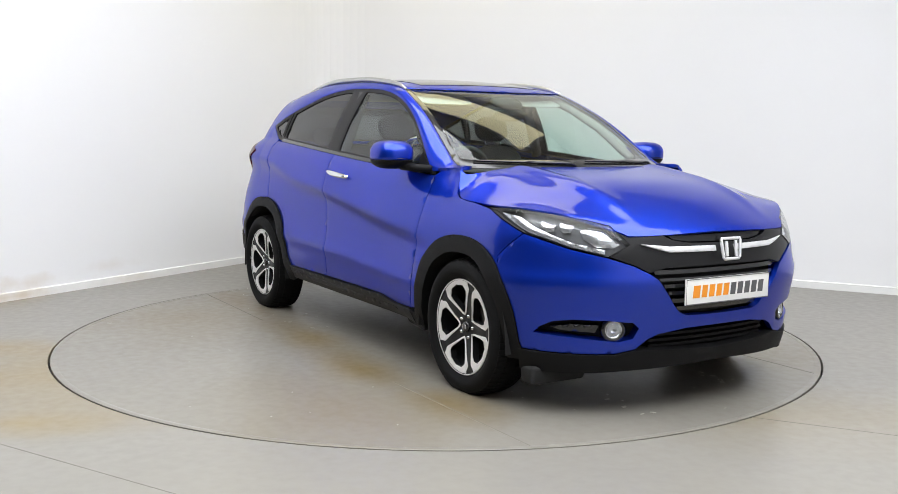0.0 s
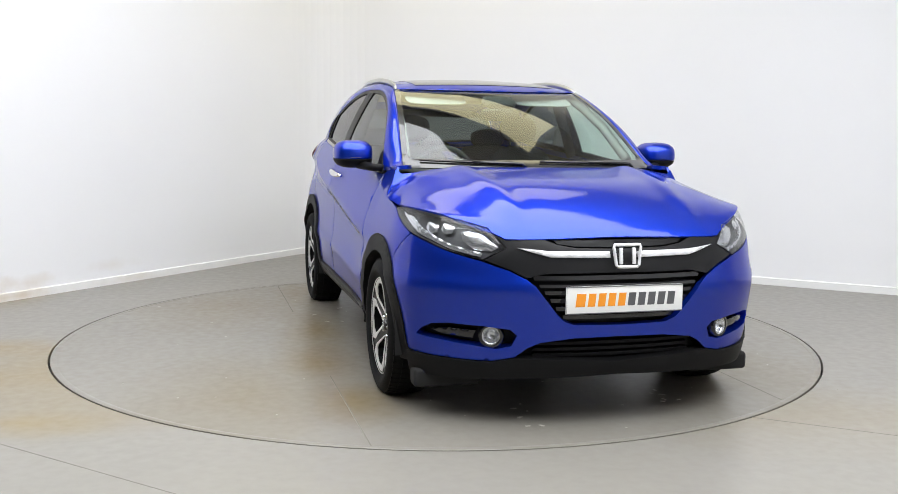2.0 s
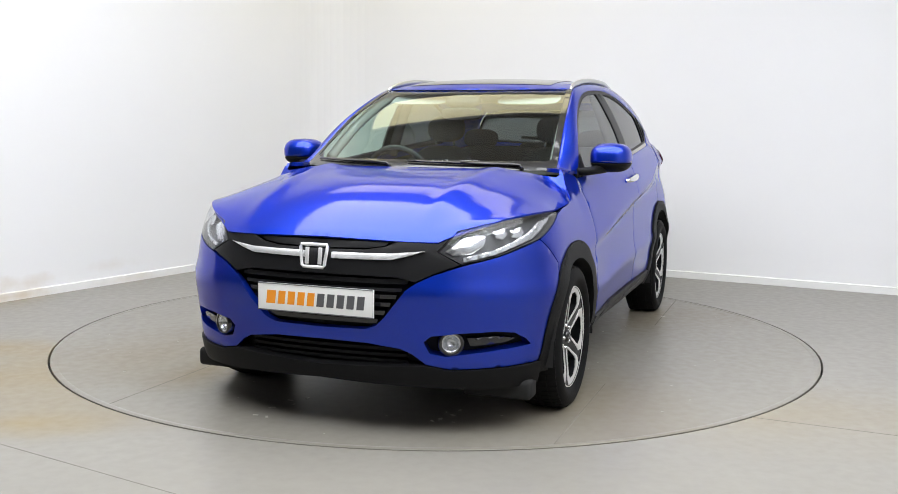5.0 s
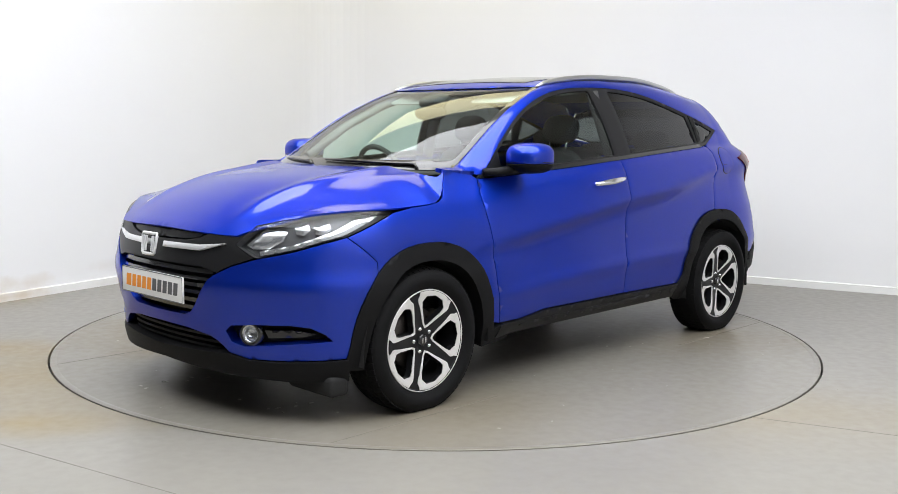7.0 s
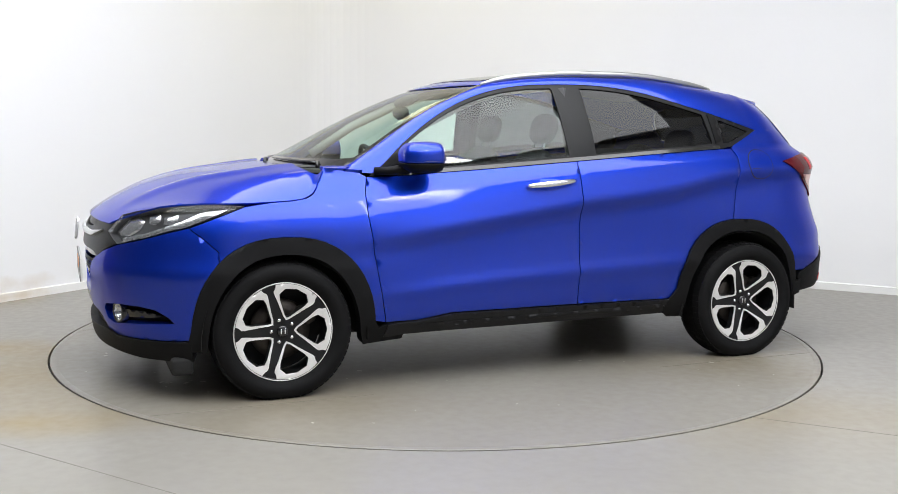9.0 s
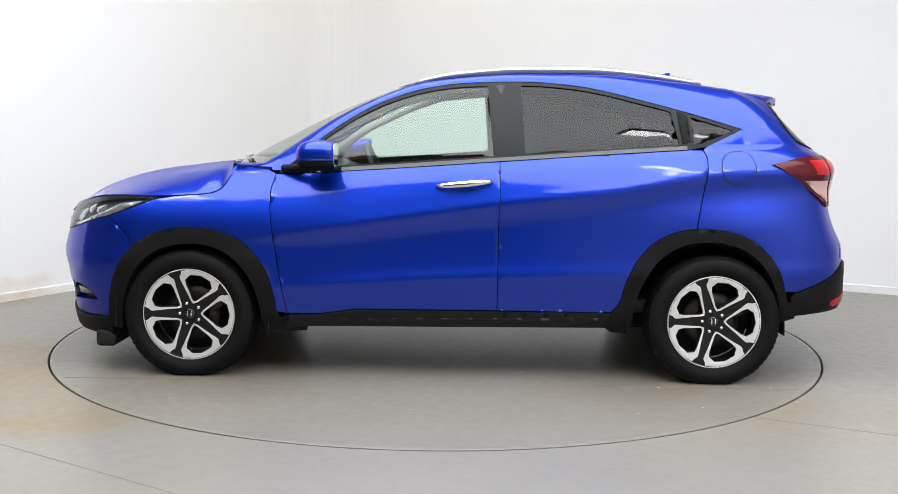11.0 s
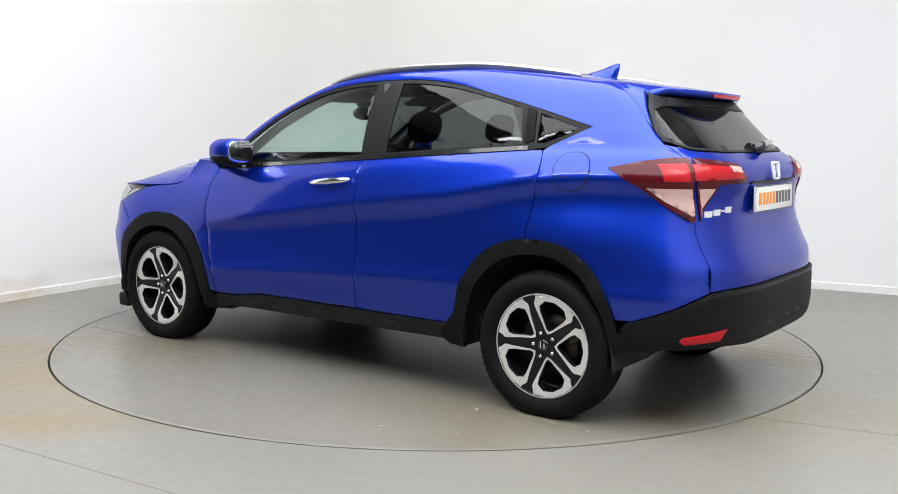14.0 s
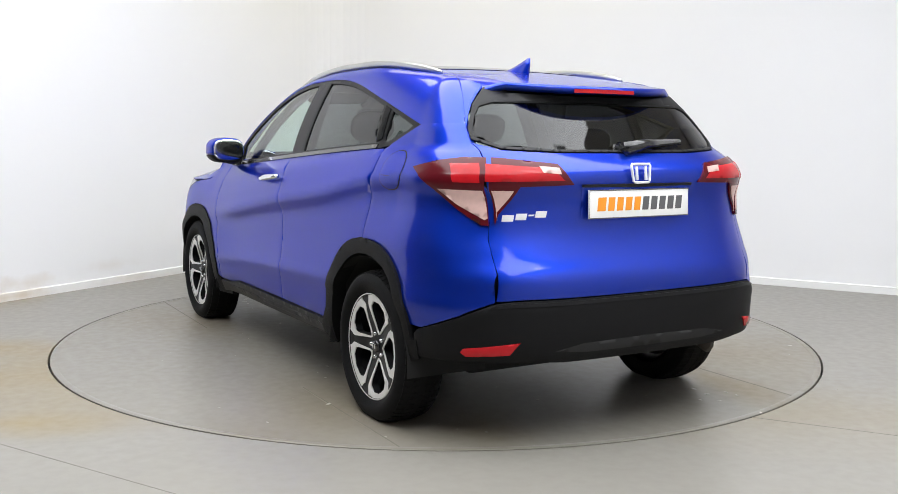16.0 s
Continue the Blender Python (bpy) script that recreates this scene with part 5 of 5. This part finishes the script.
        part("machined_face", bm, ALLOY, w, "bright machined spoke face")
    bm = bmesh.new()
    lathe(bm, [(0.0005, 0.074), (0.020, 0.073), (0.026, 0.069), (0.027, 0.06)], (0, 0, 0), 28)
    cap = part("centre_cap", bm, GLOSS_BLACK, w, "black centre cap")
    bm = bmesh.new()
    for q in (-1, 1):
        box(bm, q * 0.009 - 0.003, q * 0.009 + 0.003, 0.072, 0.0765, -0.012, 0.012, 0.001)
    part("badge", bm, CHROME, cap, "plain chrome badge shape")
    for k in range(5):
        a = radians(turn + k * 72)
        bm = bmesh.new()
        lathe(bm, [(0.0005, 0.069), (0.006, 0.0685), (0.009, 0.064), (0.0095, 0.052)], (0.053 * math.cos(a), 0, 0.053 * math.sin(a)), 12)
        part("wheel_nut", bm, CHROME, w)
    bm = bmesh.new()
    lathe(bm, [(0.05, 0.0), (0.06, 0.012), (0.14, 0.012), (0.142, 0.002), (0.14, -0.008)], (0, 0, 0), 40)
    part("brake_disc", bm, BRAKE, w, "worn steel brake disc")
    bm = bmesh.new()
    box(bm, -0.05, 0.05, -0.03, 0.04, 0.105, 0.165, 0.012, pose(0, 0, 0, 0, -60, 0))
    part("brake_caliper", bm, BRAKE, w)
    bm = bmesh.new()
    lathe(bm, [(0.0005, -0.04), (0.20, -0.04)], (0, 0, 0), 30)
    part("back_plate", bm, UNDER, w)


for x in (1.305, -1.305):
    for s, _ in SIDES:
        wheel(x, s, 0 if s > 0 else 180)

# ---- mirrors, wipers, cowl ----
def shell(bm, c, r, p, u0, u1, cut=None):
    """A squared egg at c with radii r; u0 to u1: its height range from -1 to 1; cut: its flat rear at that x."""
    rows = []
    for i in range(15):
        e = math.asin(u0 + (u1 - u0) * i / 14)
        row = []
        for k in range(32):
            a = k * math.tau / 32
            f = lambda q: math.copysign(abs(q) ** (2 / p), q)
            x = c[0] + r[0] * f(math.cos(e)) * f(math.cos(a))
            if cut is not None:
                x = max(x, cut)
            row.append((x, c[1] + r[1] * f(math.cos(e)) * f(math.sin(a)), c[2] + r[2] * f(math.sin(e))))
        rows.append(row)
    vs = sheet(bm, rows, close_v=True)
    bm.faces.new(vs[0])
    bm.faces.new(vs[-1])
    bmesh.ops.recalc_face_normals(bm, faces=bm.faces)


for s, _ in SIDES:
    c = (0.635, s * 0.885, 1.113)
    mirror = new("door_mirror")
    mirror.parent = car
    tagged(mirror, "blue door mirror with black base")
    bm = bmesh.new()
    shell(bm, c, (0.118, 0.102, 0.074), 2.7, -0.25, 1.0, 0.565)
    part("mirror_cap", bm, BLUE, mirror, "blue mirror cap")
    bm = bmesh.new()
    shell(bm, c, (0.120, 0.104, 0.076), 2.7, -1.0, -0.27, 0.563)
    part("mirror_base", bm, BLACK_PLASTIC, mirror, "black lower mirror shell")
    bm = bmesh.new()
    shell(bm, (0.632, c[1], 1.094), (0.122, 0.103, 0.006), 2.3, -1.0, 1.0, 0.56)
    part("indicator_strip", bm, GLOSS_BLACK, mirror, "dark turn-signal strip")
    bm = bmesh.new()
    shell(bm, (0.563, c[1], 1.116), (0.004, 0.088, 0.060), 3.0, -1.0, 1.0)
    part("mirror_glass", bm, CHROME, mirror, "mirror glass")
    bm = bmesh.new()
    tube(bm, [(0.84, s * 0.765, 1.045), (0.78, s * 0.80, 1.045), (0.70, s * 0.86, 1.058)], [0.022, 0.026, 0.03], 12, 0.8)
    part("mirror_arm", bm, BLACK_PLASTIC, mirror, "black mirror arm")
    skin("mirror_sail", [(0.87, 1.016), (0.70, 1.03), (0.72, 1.13), (0.80, 1.07)], side_map(s), BLACK_PLASTIC, mirror, lift=0.006, thick=0.02, step=0.02)


def cowl_map(x, y):
    x, y = np.asarray(x, float), np.asarray(y, float)
    return np.stack([x, y, 1.046 - 0.016 * (y / 0.7) ** 2 + 0 * x], -1)


cowl = [(1.235 - 0.10 * (y / 0.745) ** 2, y) for y in np.linspace(-0.64, 0.64, 19)] + [(1.15 - 0.50 * y * y, y) for y in np.linspace(0.64, -0.64, 19)]
skin("cowl", cowl, cowl_map, BLACK_PLASTIC, car, "black plastic scuttle under the windscreen", thick=0.02, step=0.03)
for name, y0, y1 in (("wiper", 0.52, -0.02), ("wiper", -0.12, -0.60)):
    bm = bmesh.new()
    pts = []
    for i in range(9):
        y = y0 + (y1 - y0) * i / 8
        x = 1.185 - 0.5 * y * y - 0.004 - 0.022 * i / 8
        q = Vector(screen_map(x, y))
        pts.append((q.x + 0.004, q.y, q.z + 0.006))
    tube(bm, pts, [0.008 - 0.0004 * i for i in range(9)], 8)
    q = pts[0]
    tube(bm, [(q[0] + 0.012, q[1] + 0.02, q[2] - 0.02), (q[0] + 0.006, q[1], q[2]), (pts[4][0] + 0.003, pts[4][1], pts[4][2] + 0.004)], [0.010, 0.008, 0.005], 8)
    part(name, bm, GLOSS_BLACK, car, "black windscreen wiper")

# ---- inside ----
lining_rim = [(x * 0.97 - 0.005, y * 0.96) for x, y in roof_rim]
skin("headlining", lining_rim, roof_map, LINING, car, "grey headlining", lift=-0.04, thick=0.0, step=0.06)
for s, _ in SIDES:
    card = [(0.84, 1.0), (0.80, 0.36), (-0.85, 0.36), (-0.95, 0.80), (-1.55, 0.80), (-1.55, 1.12)] + line(belt, -1.3, 0.8, 12, -0.015)
    skin("door_card", card, side_map(s), DASH, car, "dark inner door panel", lift=-0.055, thick=0.0, step=0.06)
bm = bmesh.new()
rows = []
for y in np.linspace(-0.70, 0.70, 21):
    xf = 1.16 - 0.5 * y * y
    rows.append([(xf, y, 1.03), (xf - 0.12, y, 1.035), (0.68, y, 1.04 + 0.03 * math.exp(-((y + 0.36) / 0.18) ** 2)), (0.60, y, 1.01), (0.56, y, 0.93), (0.62, y, 0.70), (0.70, y, 0.40)])
sheet(bm, rows)
part("dashboard", bm, DASH, car, "dark dashboard")
bm = bmesh.new()
box(bm, -1.75, 0.85, -0.74, 0.74, 0.33, 0.40, 0.02)
part("cabin_floor", bm, UNDER, car, "dark cabin floor")
bm = bmesh.new()
box(bm, -1.80, -1.15, -0.62, 0.62, 0.86, 0.90, 0.015)
part("parcel_shelf", bm, DASH, car, "dark parcel shelf")
steer = pose(0.47, -0.36, 0.975, 0, -66, 0)
sw = new("steering_wheel")
sw.parent = car
tagged(sw, "dark steering wheel")
bm = bmesh.new()
tube(bm, [steer @ Vector((0.185 * math.cos(a), 0.185 * math.sin(a), 0)) for a in np.linspace(0, math.tau, 41)[:-1]], 0.015, 8, closed=True)
part("wheel_rim", bm, DASH, sw)
bm = bmesh.new()
box(bm, -0.06, 0.06, -0.075, 0.075, -0.03, 0.02, 0.02, steer)
for a in (90, 270, 180):
    d = Vector((math.cos(radians(a)), math.sin(radians(a)), 0))
    tube(bm, [steer @ (d * 0.05), steer @ (d * 0.18)], [0.02, 0.014], 8)
part("wheel_boss", bm, SATIN_BLACK, sw)


def cushion(bm, w, h, d, m, p=3.2):
    """A padded block, w across (y), h along (z), d deep (x)."""
    rows = []
    for i in range(13):
        e = math.pi * (i / 12 - 0.5)
        f = lambda q: math.copysign(abs(q) ** (2 / p), q)
        rows.append([m @ Vector((d / 2 * f(math.cos(e)) * f(math.cos(a)), w / 2 * f(math.cos(e)) * f(math.sin(a)), h / 2 * f(math.sin(e)))) for a in np.linspace(0, math.tau, 25)[:-1]])
    sheet(bm, rows, close_v=True)


def seat(x, y):
    e = new("front_seat")
    e.parent = car
    tagged(e, "dark cloth front seat with headrest")
    bm = bmesh.new()
    cushion(bm, 0.50, 0.16, 0.52, pose(x + 0.18, y, 0.62, 0, -8, 0))
    part("seat_cushion", bm, SEAT, e)
    bm = bmesh.new()
    cushion(bm, 0.45, 0.60, 0.13, pose(x - 0.12, y, 0.86, 0, -18, 0))
    for q in (-1, 1):
        cushion(bm, 0.08, 0.42, 0.15, pose(x - 0.10, y + q * 0.19, 0.86, 0, -18, 0))
    part("backrest", bm, SEAT, e)
    bm = bmesh.new()
    cushion(bm, 0.25, 0.17, 0.09, pose(x - 0.245, y, 1.255, 0, -14, 0), 2.6)
    part("headrest", bm, SEAT, e)
    for q in (-1, 1):
        bm = bmesh.new()
        tube(bm, [(x - 0.235, y + q * 0.06, 1.22), (x - 0.21, y + q * 0.06, 1.12)], 0.006, 8)
        part("headrest_post", bm, CHROME, e)


seat(-0.03, 0.36)
seat(-0.03, -0.36)
bench = new("rear_bench")
bench.parent = car
tagged(bench, "dark cloth rear bench with headrests")
bm = bmesh.new()
cushion(bm, 1.30, 0.16, 0.52, pose(-0.72, 0, 0.62, 0, -6, 0), 4)
part("seat_cushion", bm, SEAT, bench)
for y, w in ((0.40, 0.50), (-0.27, 0.76)):
    bm = bmesh.new()
    cushion(bm, w, 0.56, 0.15, pose(-1.03, y, 0.87, 0, -20, 0), 4)
    part("backrest", bm, SEAT, bench)
for y in (0.42, 0.0, -0.42):
    bm = bmesh.new()
    cushion(bm, 0.26, 0.14 if y else 0.08, 0.08, pose(-1.14, y, 1.19 if y else 1.13, 0, -14, 0), 2.6)
    part("headrest", bm, SEAT, bench)
# cabin mirror and camera pod at the head of the screen
bm = bmesh.new()
cushion(bm, 0.24, 0.075, 0.035, pose(0.44, 0, 1.335, 0, 12, 0), 3)
tube(bm, [(0.45, 0, 1.35), (0.43, 0, 1.40)], 0.012, 8)
part("cabin_mirror", bm, GLOSS_BLACK, car, "dark interior mirror")
bm = bmesh.new()
cushion(bm, 0.20, 0.05, 0.12, pose(0.41, 0, 1.405, 0, 24, 0), 3)
part("sensor_pod", bm, DASH, car, "dark sensor pod behind the windscreen")
for s, _ in SIDES:   # sun visors folded up, and inner pillar trim
    bm = bmesh.new()
    cushion(bm, 0.36, 0.012, 0.17, pose(0.23, s * 0.33, 1.42, 0, 20, 0), 4)
    part("sun_visor", bm, LINING, car, "grey sun visor")
    bm = bmesh.new()
    tube(bm, [(0.80, s * 0.63, 1.09), (0.55, s * 0.60, 1.26), (0.30, s * 0.575, 1.38), (0.10, s * 0.56, 1.45), (-0.20, s * 0.56, 1.48)], 0.026, 8)
    part("inner_pillar", bm, PILLAR, car, "light grey inner pillar trim")
    bm = bmesh.new()
    tube(bm, [(-0.26, s * 0.735, 1.08), (-0.25, s * 0.68, 1.25), (-0.24, s * 0.60, 1.46)], 0.035, 8)
    part("middle_pillar_trim", bm, DASH, car)

# small pale flecks of dirt lying on the table
random.seed(7)
bm = bmesh.new()
for k in range(60):
    a, r = random.uniform(0, math.tau), TABLE_R * math.sqrt(random.uniform(0.1, 0.9))
    w = random.uniform(0.002, 0.006) * (2.2 if k % 9 == 0 else 1)
    box(bm, -w, w, -w * 0.5, w * 0.5, 0.0, 0.0012, 0, pose(r * math.cos(a), r * math.sin(a), 0.0004, 0, 0, random.uniform(0, 180)))
for fx, fy, spread in ((1.78, -0.05, 0.14), (-0.78, -0.45, 0.16), (-1.80, -0.45, 0.12), (1.55, 0.7, 0.1)):
    for k in range(7):
        w = random.uniform(0.007, 0.017)
        box(bm, -w, w, -w * 0.45, w * 0.45, 0.0, 0.0012, 0, pose(fx + random.gauss(0, spread), fy + random.gauss(0, spread * 0.6), 0.0004, 0, 0, random.uniform(0, 180)))
tagged(part("flecks", bm, FLECK, turntable, "small pale flecks of dirt", smooth=False), kind="stuff")


# ---- what moves ----
def motions():
    walk(turntable, [(t, pose(0, 0, 0, 0, 0, a)) for t, a in HEADING])
    walk(car, [(t, pose(0, 0, 0, 0, 0, a) @ pose(CAR_X, CAR_Y, 0)) for t, a in HEADING])


motions()
